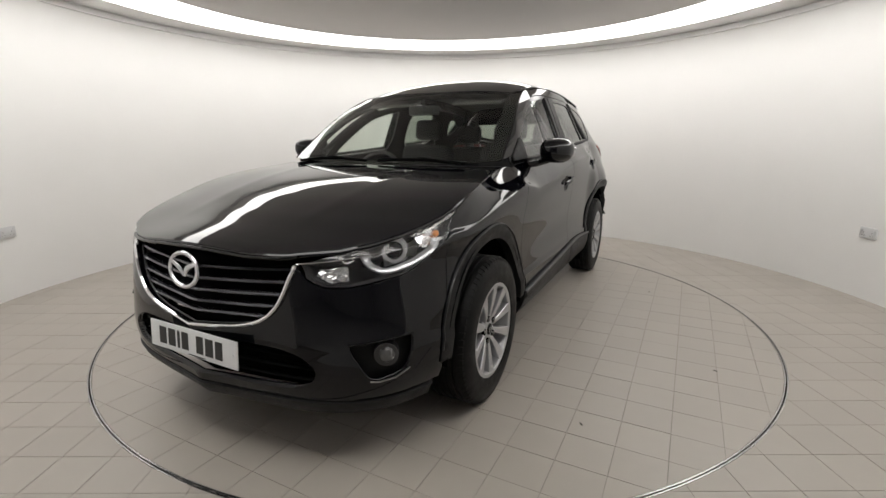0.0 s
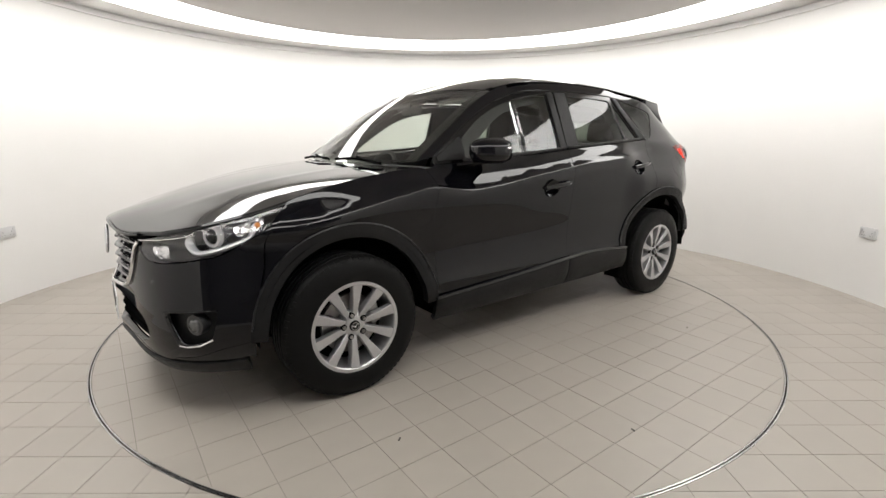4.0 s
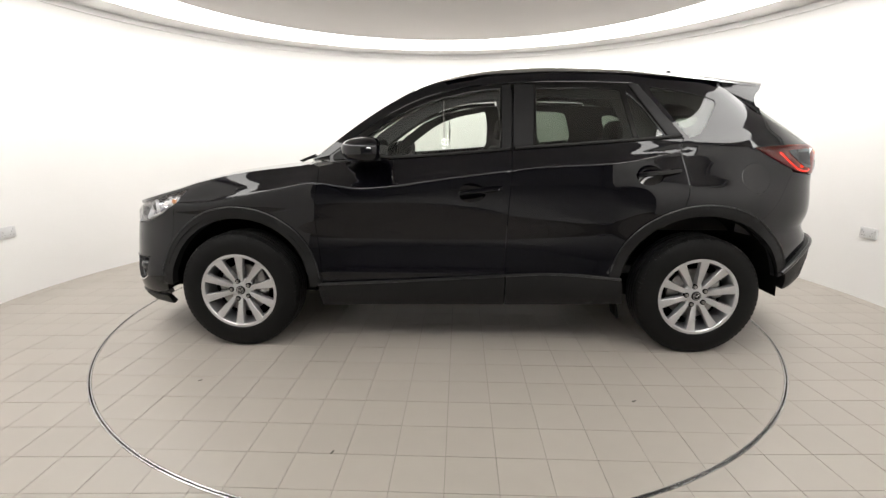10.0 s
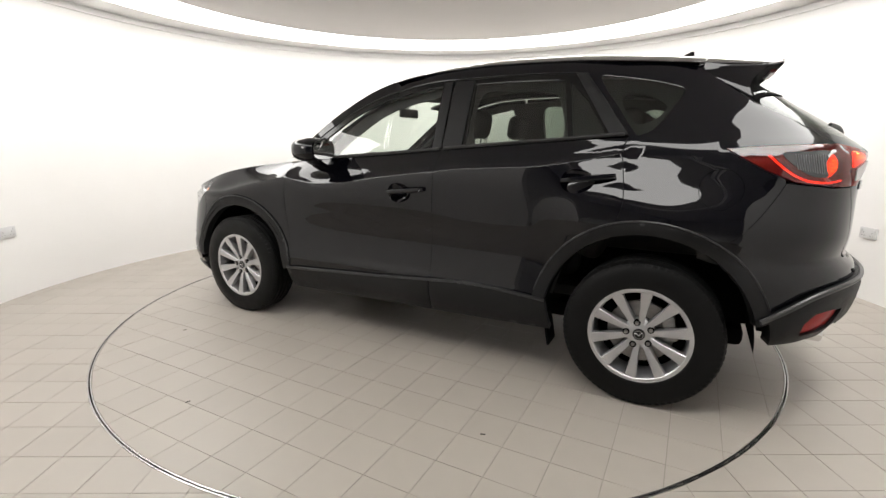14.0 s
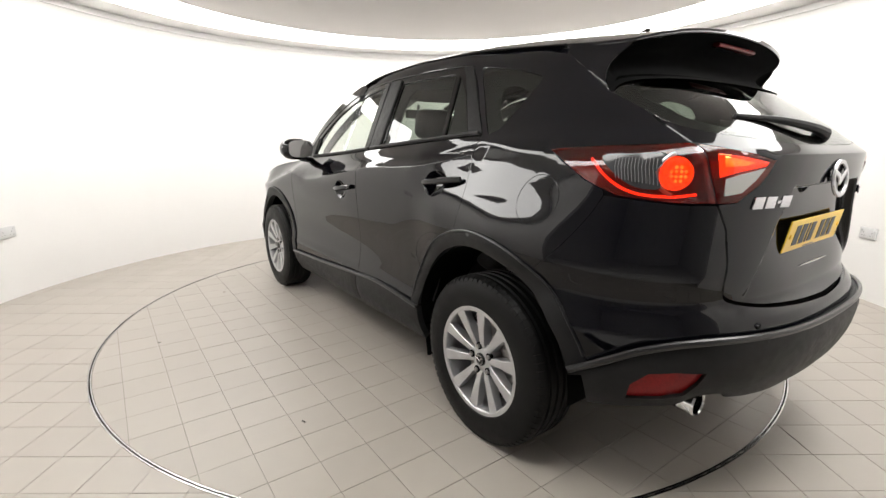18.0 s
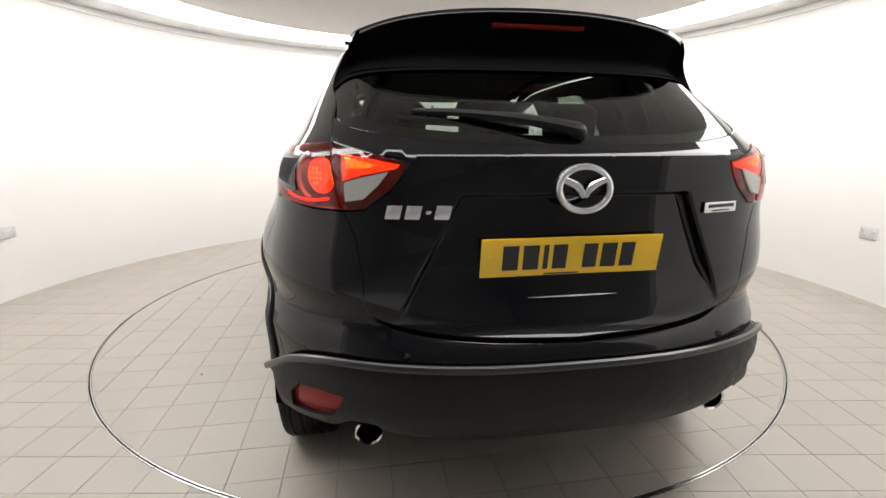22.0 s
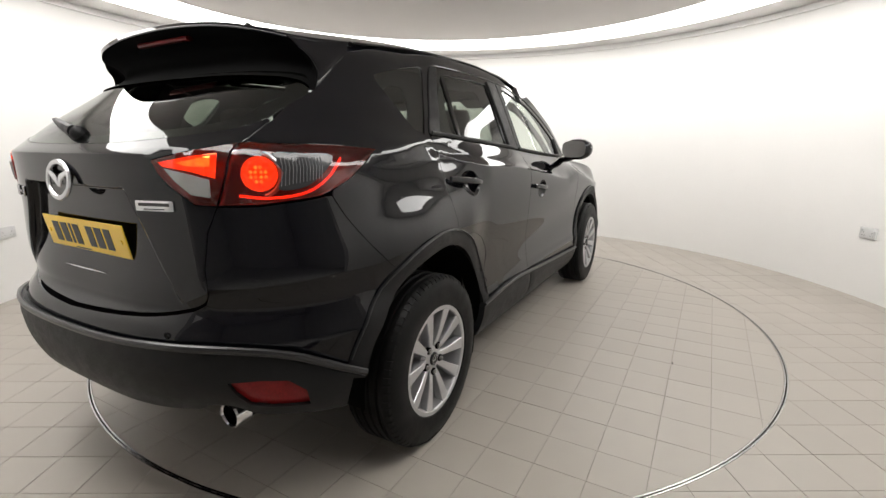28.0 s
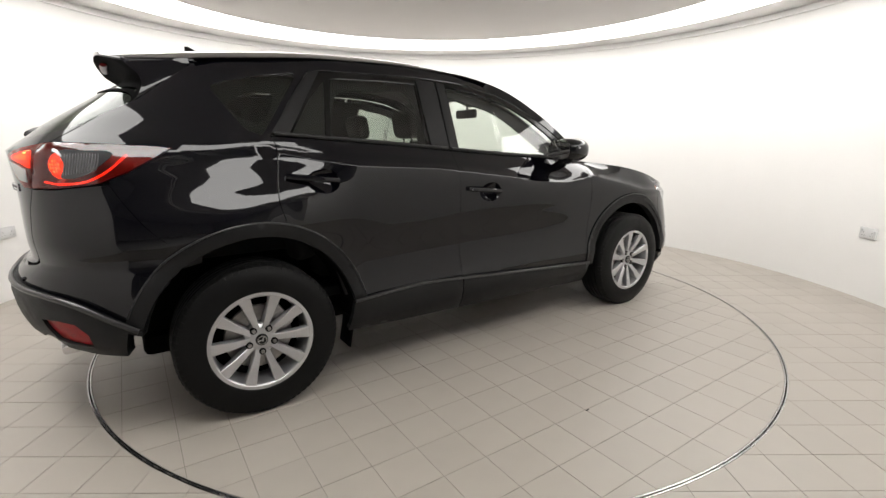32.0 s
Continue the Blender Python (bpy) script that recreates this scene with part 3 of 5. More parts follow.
def finish(name, bm, mat, parent, label=""):
    for f in bm.faces:
        f.smooth = True
    lay = bm.verts.layers.float_vector.get("skin_normal")
    normals = [tuple(v[lay]) for v in bm.verts] if lay is not None else None
    if lay is not None:
        bm.verts.layers.float_vector.remove(lay)
    me = bpy.data.meshes.new(name)
    bm.to_mesh(me)
    bm.free()
    me.materials.append(mat)
    if normals:
        me.normals_split_custom_set_from_vertices(normals)
    return attach(name, me, parent, label)


def pair(name, make, mat, parent, label=""):
    """The same panel on the left and, mirrored, on the right."""
    return [finish(name, make(), mat, parent, label), finish(name, flip_y(make()), mat, parent, label)]


def arch(cx, cz, r, a0, a1, n=18, flat=1.0):
    return [(cx + r * math.cos(radians(a)), cz + r * flat * math.sin(radians(a))) for a in np.linspace(a0, a1, n)]


def on(pts):
    """Side-view points to unrolled ones."""
    return [S(x, z) for x, z in pts]


def pairs2(name, build, mat, parent, label="", angle=0.6):
    """A part built by build() in bmesh on the left, and mirrored."""
    return [part(name, build(), mat, parent, label, angle=angle), part(name, flip_y(build()), mat, parent, label, angle=angle)]


AF, AR = (1.345, 0.365), (-1.345, 0.370)    # wheel arch centres
RF_IN, RF_OUT, RR_IN, RR_OUT = 0.422, 0.492, 0.458, 0.520
HUB_Z = 0.350
# ---------------------------------------------------------------- the car
def mirror_outline(half):
    """Right half appended to a left half that runs from the centre line to the centre line, for end panels."""
    front = half[0][0] > 0
    c = A_END if front else -A_END
    return list(half) + [(2 * c - a, z) for a, z in reversed(half) if abs(a - c) > 1e-4]


PILLAR = [(0.90, 1.125), (0.79, 1.208), (0.615, 1.336), (0.44, 1.449), (0.28, 1.530)]
ROOF_EDGE = [(x, float(roof_skin([(x, 0.592)])[0][2]) - 0.001) for x in (0.12, -0.05, -0.25, -0.5, -0.75, -1.0, -1.25, -1.38)] + [(-1.47, 1.556)]
DOOR_TOP = [(0.800, 1.145), (0.63, 1.268), (0.446, 1.384), (0.28, 1.464), (0.117, 1.516), (-0.045, 1.548), (-0.25, 1.562), (-0.60, 1.567), (-0.93, 1.560)]
GLASS_TOP = [(0.600, 1.243), (0.446, 1.352), (0.28, 1.434), (0.117, 1.487), (-0.045, 1.520), (-0.195, 1.534)]
GAP_A = [(0.862, 1.085), (0.848, 0.998), (0.868, 0.88), (0.875, 0.758), (0.862, 0.60), (0.85, 0.455)]
GAP_B = [(-0.262, 1.172), (-0.256, 1.077), (-0.242, 0.80), (-0.232, 0.524), (-0.236, 0.478)]
GAP_C = [(-1.215, 1.235), (-1.203, 1.177), (-1.231, 0.984), (-1.213, 0.888)]


def shift(pts, dx=0.0, dz=0.0):
    return [(x + dx, z + dz) for x, z in pts]


SEAM = [(-1.825, 1.062), (-1.785, 0.985), (-1.725, 0.895), (-1.655, 0.822), (-1.615, 0.795)]  # between quarter and bumper


def crease_rows(x0, x1, step=0.022):
    """Points that hold the shoulder crease and the roll under the windows."""
    out = []
    for x in np.arange(x0, x1, step):
        c, b = float(min(crease_z(x), belt_z(x) - 0.03)), float(belt_z(x))
        out += [S(x, c + d) for d in (-0.014, -0.005, 0.0005, 0.006, 0.016)]
        out += [S(x, c + (b - c) * k) for k in (0.4, 0.6, 0.8, 0.92)]
    return out


def build_body(car):
    g = 0.0022
    # wings
    front_edge = [(1.775, 0.60), (1.745, 0.70), (1.735, 0.80), (1.705, 0.872)]
    lamp_back = [(1.668, 0.925), (1.640, 0.948)]
    top = [(x, float(belt_z(x)) - 0.001) for x in (1.62, 1.5, 1.35, 1.2, 1.05, 0.90)]
    arcf = arch(*AF, RF_OUT - 0.02, 166, 18, 26)
    wing = on(line(front_edge + lamp_back) + line(top)) + on(shift(line(GAP_A), g)) + on(arcf)
    pair("front_wing", lambda: sheet(flank, wing, step=0.028, extra=crease_rows(0.9, 1.62)), PAINT, car)
    # doors, lower shells
    clad = [(0.85, 0.405), (0.45, 0.428), (0.116, 0.448), (-0.236, 0.472)]
    belt_f = [(x, float(belt_z(x)) - 0.004) for x in (-0.262, -0.1, 0.12, 0.4, 0.6, 0.76)]
    door_f = shift(line(GAP_A), -g)[::-1] + belt_f[::-1] + shift(line(GAP_B), g) + shift(clad, 0, 0.002)[::-1]
    for ob in pair("front_door", lambda: sheet(flank, on(door_f), [on(cup_outline(*CUP_F))], step=0.030, extra=crease_rows(-0.22, 0.82)), PAINT, car):
        door_kit(ob, True, ob.data.vertices[0].co.y > 0)
    belt_r = [(x, float(belt_z(x)) - 0.004) for x in (-1.21, -1.1, -0.9, -0.6, -0.4, -0.262)]
    arcr = arch(*AR, RR_OUT - 0.02, 12, 76, 12)
    door_r = shift(line(GAP_B), -g)[::-1] + belt_r[::-1] + shift(line(GAP_C), g) + arcr[::-1] + [(-0.90, 0.457), (-0.66, 0.478), (-0.445, 0.484), (-0.30, 0.480)]
    for ob in pair("rear_door", lambda: sheet(flank, on(door_r), [on(cup_outline(*CUP_R))], step=0.030, extra=crease_rows(-1.18, -0.28)), PAINT, car):
        door_kit(ob, False, ob.data.vertices[0].co.y > 0)
    # body side: pillar, cant rail, quarter
    q_glass = [(-1.055, 1.528), (-1.13, 1.530), (-1.27, 1.505), (-1.39, 1.474), (-1.425, 1.452), (-1.405, 1.405), (-1.325, 1.285), (-1.275, 1.258), (-1.245, 1.262), (-1.15, 1.39)]
    flap = [(-1.604 + 0.083 * math.cos(t), 1.033 + 0.083 * math.sin(t)) for t in np.linspace(0, 2 * math.pi, 29)[:-1]]
    rear = [S(-1.490, 1.553), S(-1.497, 1.537), S(-1.577, 1.478), T(0.640, 1.388), T(0.632, 1.33), T(0.640, 1.285), T(0.640, 1.222)]
    lamp = [S(-1.80, 1.213), S(-1.70, 1.208), S(-1.60, 1.197), S(-1.66, 1.160), S(-1.76, 1.105), S(-1.82, 1.080)]
    low = on(line(SEAM))
    arcq = on(arch(*AR, RR_OUT - 0.02, 122, 76, 14))
    body = (on(line(PILLAR + ROOF_EDGE)) + rear + lamp + low + arcq + on(shift(line(GAP_C), -g))[::-1]
            + on([(-1.225, 1.250)]) + on(line([(-1.205, 1.262), (-1.10, 1.42), (-0.99, 1.556)])) + on(shift(line(DOOR_TOP), 0, 0.004))[::-1])
    finish("body_side", sheet(flank, body, [on(rounded(q_glass, 4)), on(flap)], step=0.032), PAINT, car)
    finish("body_side", flip_y(sheet(flank, body, [on(rounded(q_glass, 4))], step=0.032)), PAINT, car)
    pair("quarter_window", lambda: sheet(flank, on(rounded(shift(q_glass), 4)), off=-0.004, skirt=0.003), PRIVACY, car, "dark tinted rear quarter glass")
    small = [(-1.604 + 0.0805 * math.cos(t), 1.033 + 0.0805 * math.sin(t)) for t in np.linspace(0, 2 * math.pi, 29)[:-1]]
    finish("fuel_flap", sheet(flank, on(small), step=0.025), PAINT, car)
    # bonnet
    xs = [1.62, 1.5, 1.35, 1.2, 1.05, 0.92]
    edge = [(x, float(wing_edge_y(x)) - 0.006) for x in xs]
    nose = [(2.243, 0.0), (2.236, 0.15), (2.216, 0.30), (2.180, 0.42), (2.150, 0.475)]
    lamp_top = [(2.08, 0.600), (1.98, 0.695), (1.86, 0.760), (1.74, 0.800)]
    cowl = [(0.965, 0.60), (1.02, 0.40), (1.055, 0.20), (1.065, 0.0)]
    half = line(nose) + line(lamp_top + edge) + line([edge[-1]] + cowl)[1:]
    hood = half + [(x, -y) for x, y in reversed(half) if abs(y) > 1e-4]
    finish("bonnet", sheet(bonnet_skin, hood, outward=1, step=0.026, skirt=0.02), PAINT, car)
    # roof
    half = [(0.385, 0.0), (0.375, 0.2), (0.345, 0.4), (0.295, 0.57)] + [(x, 0.592) for x in (0.12, -0.25, -0.75, -1.25, -1.485)] + [(-1.505, 0.4), (-1.512, 0.0)]
    roof = half + [(x, -y) for x, y in reversed(half) if abs(y) > 1e-4]
    finish("roof", sheet(roof_skin, roof, outward=1, step=0.05, skirt=0.02), PAINT, car)
    lid = [(x - 0.03, y * 0.88) for x, y in roof]
    finish("headlining", sheet(roof_skin, lid, outward=1, step=0.08, off=-0.05, skirt=0), LINING, car, "pale grey cloth headlining")

    def ditch():
        p = [tuple(roof_skin([(x, 0.596)])[0] + [0, 0, -0.003]) for x in np.linspace(0.24, -1.47, 30)]
        return sweep(p, 0.024, 0.012)
    pairs2("roof_moulding", ditch, GLOSS, car, "gloss black roof drip moulding")
    # windscreen
    nv, nu = 24, 56
    cp = line(PILLAR, 8)
    vs, fs = [], []
    for j in range(nv + 1):
        x, z = cp[int(round(j / nv * (len(cp) - 1)))]
        y = float(half_width(x, z)) - 0.012
        t = j / nv
        mx, mz = 1.03 + (0.372 - 1.03) * t, 1.100 + (1.562 - 1.100) * t + 0.018 * math.sin(math.pi * t)
        for i in range(nu + 1):
            s = -1 + 2 * i / nu
            k = 1 - abs(s) ** 2.3
            vs.append((x + (mx - x) * k, s * y, z + (mz - z) * k))
    for j in range(nv):
        for i in range(nu):
            a = j * (nu + 1) + i
            fs.append((a, a + nu + 1, a + nu + 2, a + 1))
    pane = attach("windscreen", mesh_from("windscreen", vs, fs, SCREEN), car, "clear curved windscreen")
    pane.visible_shadow = False
    edge = [q for j in range(nv) for i in range(nu) for q in [(j * (nu + 1) + i, (j + 1) * (nu + 1) + i, (j + 1) * (nu + 1) + i + 1, j * (nu + 1) + i + 1)]
            if i < 3 or i >= nu - 3 or j < 1 or j >= nv - 1]
    used = sorted({k for q in edge for k in q})
    at = {k: n for n, k in enumerate(used)}
    attach("windscreen_border", mesh_from("windscreen_border", [(vs[k][0] - 0.004, vs[k][1] * 0.996, vs[k][2] - 0.004) for k in used], [tuple(at[k] for k in q) for q in edge], GLOSS), car, "black border of the windscreen")
    # scuttle under the windscreen
    half = [(1.06, 0.0), (1.015, 0.4), (0.96, 0.6), (0.915, 0.735), (0.80, 0.74), (0.84, 0.6), (0.90, 0.4), (0.93, 0.0)]
    sc = half + [(x, -y) for x, y in reversed(half) if abs(y) > 1e-4]
    finish("scuttle", sheet(lambda P: bonnet_skin(P) - [0, 0, 0.022], sc, outward=1, step=0.06, skirt=0), PLASTIC, car)
    for x0, y0, x1, y1 in ((1.02, 0.58, 1.03, 0.02), (1.045, -0.05, 0.99, -0.62)):
        zz = lambda x, y: float(top_z(x, y)) + 0.018
        blade = sweep([(x0 + (x1 - x0) * t - 0.05 * math.sin(math.pi * t) * 0, y0 + (y1 - y0) * t, zz(x0 + (x1 - x0) * t, y0 + (y1 - y0) * t) + 0.01 * math.sin(math.pi * t)) for t in np.linspace(0, 1, 12)], 0.014, 0.016)
        part("wiper_blade", blade, SHADOW, car)
        arm = sweep([(x0 + 0.02, y0 - 0.02 * np.sign(y0 - y1), zz(x0, y0)), ((x0 + x1) / 2 - 0.0, (y0 + y1) / 2, zz((x0 + x1) / 2, (y0 + y1) / 2) + 0.024)], 0.016, 0.010)
        part("wiper_arm", arm, SHADOW, car)


CUP_F, CUP_R = (-0.036, 0.944), (-1.022, 1.046)


def cup_outline(cx, cz, k=1.0):
    return [(cx + 0.078 * k * math.cos(t), cz + 0.055 * k * math.sin(t) * (1 + 0.12 * math.cos(t))) for t in np.linspace(0, 2 * math.pi, 33)[:-1]]


def door_cup(cx, cz, depth=0.030):
    """Finger bowl pressed into the door behind its handle."""
    v, f, n = [], [], 32
    for j in range(9):
        k = 1 - j / 8
        p = flank(on(cup_outline(cx, cz, max(k, 1e-3))))
        p[:, 1] -= depth * (1 - k ** 2.2) + 0.001
        v += [tuple(q) for q in p]
    for j in range(8):
        for i in range(n):
            f.append((j * n + i, j * n + (i + 1) % n, (j + 1) * n + (i + 1) % n, (j + 1) * n + i))
    return bm_from(v, f)


def door_kit(door, front, left):
    """Frame, glass, trims and handle of one door."""
    flip = (lambda b: b) if left else flip_y

    def add(name, bm, mat, label=""):
        return finish(name, flip(bm), mat, door, label)
    up = lambda pts, d=0.0: [(x, float(belt_z(x)) + 0.004 + d) for x in pts]
    if front:
        outer = line(DOOR_TOP[:6]) + [(-0.25, 1.560), (-0.262, 1.20)] + up((-0.255, 0.0, 0.3, 0.6, 0.80))
        pane = line(GLASS_TOP) + up((-0.195, 0.0, 0.3, 0.60), 0.018)
        add("door_frame", sheet(flank, on(outer), [on(pane)], off=-0.005, step=0.025), GLOSS, "gloss black window frame")
        add("door_window", sheet(flank, on(pane), off=-0.012, skirt=0.002), GLASS, "clear side window glass").visible_shadow = False
        add("belt_moulding", sweep([tuple(flank([S(x, float(belt_z(x)) + 0.011)])[0] + [0, 0.004, 0]) for x in np.linspace(-0.25, 0.62, 14)], 0.014, 0.016), SEAL)
        add("mirror_patch", sheet(flank, on([(0.775, 1.148), (0.615, 1.252), (0.600, 1.240)] + up((0.60, 0.70, 0.775), 0.012)), off=0.004, step=0.03), PLASTIC)
    else:
        outer = [(-0.272, 1.560), (-0.60, 1.565), (-0.93, 1.558), (-0.985, 1.545), (-1.10, 1.408), (-1.215, 1.252)] + up((-1.19, -0.9, -0.6, -0.272))
        pane = [(-0.40, 1.535), (-0.60, 1.538), (-0.855, 1.532), (-0.885, 1.525), (-0.945, 1.250)] + up((-0.93, -0.7, -0.40), 0.018)
        fixed = [(-0.912, 1.522), (-1.005, 1.430), (-1.12, 1.262), (-0.965, 1.252)]
        add("door_frame", sheet(flank, on(outer), [on(pane), on(fixed)], off=-0.005, step=0.025), GLOSS, "gloss black window frame")
        add("door_window", sheet(flank, on(pane), off=-0.012, skirt=0.002), PRIVACY, "tinted rear door glass").visible_shadow = False
        add("fixed_window", sheet(flank, on(fixed), off=-0.012, skirt=0.002), PRIVACY).visible_shadow = False
        add("pillar_trim", sheet(flank, on([(-0.935, 1.555), (-0.990, 1.548), (-1.215, 1.258), (-1.135, 1.258)]), off=0.005, step=0.03), PLASTIC, "satin black pillar trim")
        add("belt_moulding", sweep([tuple(flank([S(x, float(belt_z(x)) + 0.011)])[0] + [0, 0.004, 0]) for x in np.linspace(-1.20, -0.28, 14)], 0.014, 0.016), SEAL)
    if front:
        add("pillar_trim", sheet(flank, on([(-0.205, 1.545), (-0.255, 1.552), (-0.258, 1.195), (-0.205, 1.192)]), off=0.004, step=0.03), PLASTIC, "satin black pillar trim")
    else:
        add("pillar_trim", sheet(flank, on([(-0.276, 1.552), (-0.388, 1.552), (-0.380, 1.205), (-0.268, 1.198)]), off=0.004, step=0.03), PLASTIC, "satin black pillar trim")
    # dished cup and the bar that bridges it
    cx, cz = CUP_F if front else CUP_R
    part("handle_cup", flip(door_cup(cx, cz)), PAINT, door, angle=1.4)
    path = []
    for t in np.linspace(0, 1, 16):
        x, z = cx + 0.070 - 0.236 * t, cz + 0.003 + 0.024 * t
        path.append((x, float(half_width(x, z)) + 0.002 + 0.024 * math.sin(math.pi * min(1, 0.08 + 0.84 * t)) ** 0.7, z))
    part("door_handle", flip(sweep(path, 0.022, 0.030, taper=lambda t: 0.62 + 0.38 * math.sin(math.pi * (0.1 + 0.8 * t)) ** 0.5)), PAINT, door, "body-coloured pull handle")
    x, z = cx - 0.128, cz + 0.0235
    part("handle_seam", flip(sweep([(x, float(half_width(x, z)) + 0.024, z - 0.013), (x, float(half_width(x, z)) + 0.026, z + 0.013)], 0.002, 0.004, up=(1, 0, 0))), SHADOW, door)
    if front:
        bm = bmesh.new()
        cylinder(bm, (x - 0.018, float(half_width(x, z)) + 0.021, z), 0.005, 0.008, "Y", 12)
        part("lock_barrel", flip(bm), SATIN, door)
    inner = [(0.80, 0.42), (0.80, 1.08), (-0.24, 1.15), (-0.24, 0.46)] if front else [(-0.28, 0.47), (-0.28, 1.16), (-1.15, 1.22), (-1.10, 0.86), (-0.98, 0.70), (-0.92, 0.48)]
    add("door_card", sheet(flank, on(inner), off=-0.075, step=0.08, skirt=0), DASH)


def build_cladding(car):
    sill_top = [(0.87, 0.403), (0.45, 0.426), (0.116, 0.446), (-0.236, 0.470), (-0.445, 0.482), (-0.66, 0.476), (-0.90, 0.455)]
    lower = [(0.86, 0.262), (0.5, 0.270), (0.0, 0.280), (-0.5, 0.288), (-0.93, 0.30)]
    run = line(sill_top)
    for keep, cut in ((lambda x: x > -0.231, -0.231), (lambda x: x < -0.239, -0.239)):
        top = [p for p in run if keep(p[0])]
        bot = [p for p in lower if keep(p[0])]
        if cut == -0.231:
            panel = top + [(cut, 0.470), (cut, 0.283)] + bot[::-1]
        else:
            panel = [(cut, 0.470)] + top + bot[::-1] + [(cut, 0.283)]
        pair("sill_cladding", lambda: sheet(flank, on(panel), off=0.016, skirt=0.03, crown=0.006), PLASTIC, car, "matte black sill cladding")
    for c, r0, r1, a0, a1 in ((AF, RF_IN, RF_OUT, 178, 2), (AR, RR_IN, RR_OUT, 167, 8)):
        outline = on(arch(*c, r1, a0, a1, 34)) + on(arch(*c, r0, a1, a0, 34))
        pair("arch_moulding", lambda: sheet(flank, outline, off=0.005, skirt=0.045, step=0.025, crown=0.006), PLASTIC, car, "matte black wheel arch moulding")
    # bars added along the sill and arch edges to give their highlight lines
    pairs2("sill_edge", lambda: sweep([tuple(flank([S(x, z)])[0] + [0, 0.017, -0.003]) for x, z in line(sill_top, 4)], 0.014, 0.016), EDGE, car)
    for c, r1, a0, a1 in ((AF, RF_OUT, 172, 8), (AR, RR_OUT, 160, 14)):
        pairs2("arch_edge", lambda: sweep([tuple(flank([S(x, z)])[0] + [0, 0.007, 0]) for x, z in arch(*c, r1 - 0.001, a0, a1, 34)], 0.010, 0.007), EDGE, car)
    # wheel housings
    for cx, cz in (AF, AR):
        def house(cx=cx, cz=cz):
            v, f = [], []
            n = 26
            for i in range(n + 1):
                a = radians(-2 + 184 * i / n)
                for y in (0.50, 0.70, 0.875):
                    v.append((cx + 0.452 * math.cos(a), y, cz + 0.452 * math.sin(a)))
            v.append((cx, 0.50, cz))
            for i in range(n):
                for k in range(2):
                    f.append((i * 3 + k, i * 3 + k + 1, i * 3 + 4 + k, i * 3 + 3 + k))
                f.append((i * 3, i * 3 + 3, len(v) - 1))
            return bm_from(v, f)
        pairs2("wheel_housing", house, SHADOW, car)
    bm = bmesh.new()
    box(bm, (0.0, 0, 0.27), (3.6, 0.96, 0.10), bevel=0.03)
    box(bm, (0.0, 0, 0.29), (1.66, 1.60, 0.06), bevel=0.02)
    box(bm, (1.86, 0, 0.30), (0.36, 1.1, 0.05), bevel=0.02)
    box(bm, (-1.95, 0, 0.47), (0.3, 1.0, 0.08), bevel=0.03)
    part("underbody", bm, SHADOW, car)
    pairs2("mud_flap", lambda: mudflap(), SHADOW, car)


def mudflap(x=-0.905, y=0.80):
    bm = bmesh.new()
    box(bm, (x, y - 0.02, 0.265), (0.012, 0.13, 0.15), m=Matrix.Rotation(0.18, 4, "Y"), bevel=0.004)
    return bm


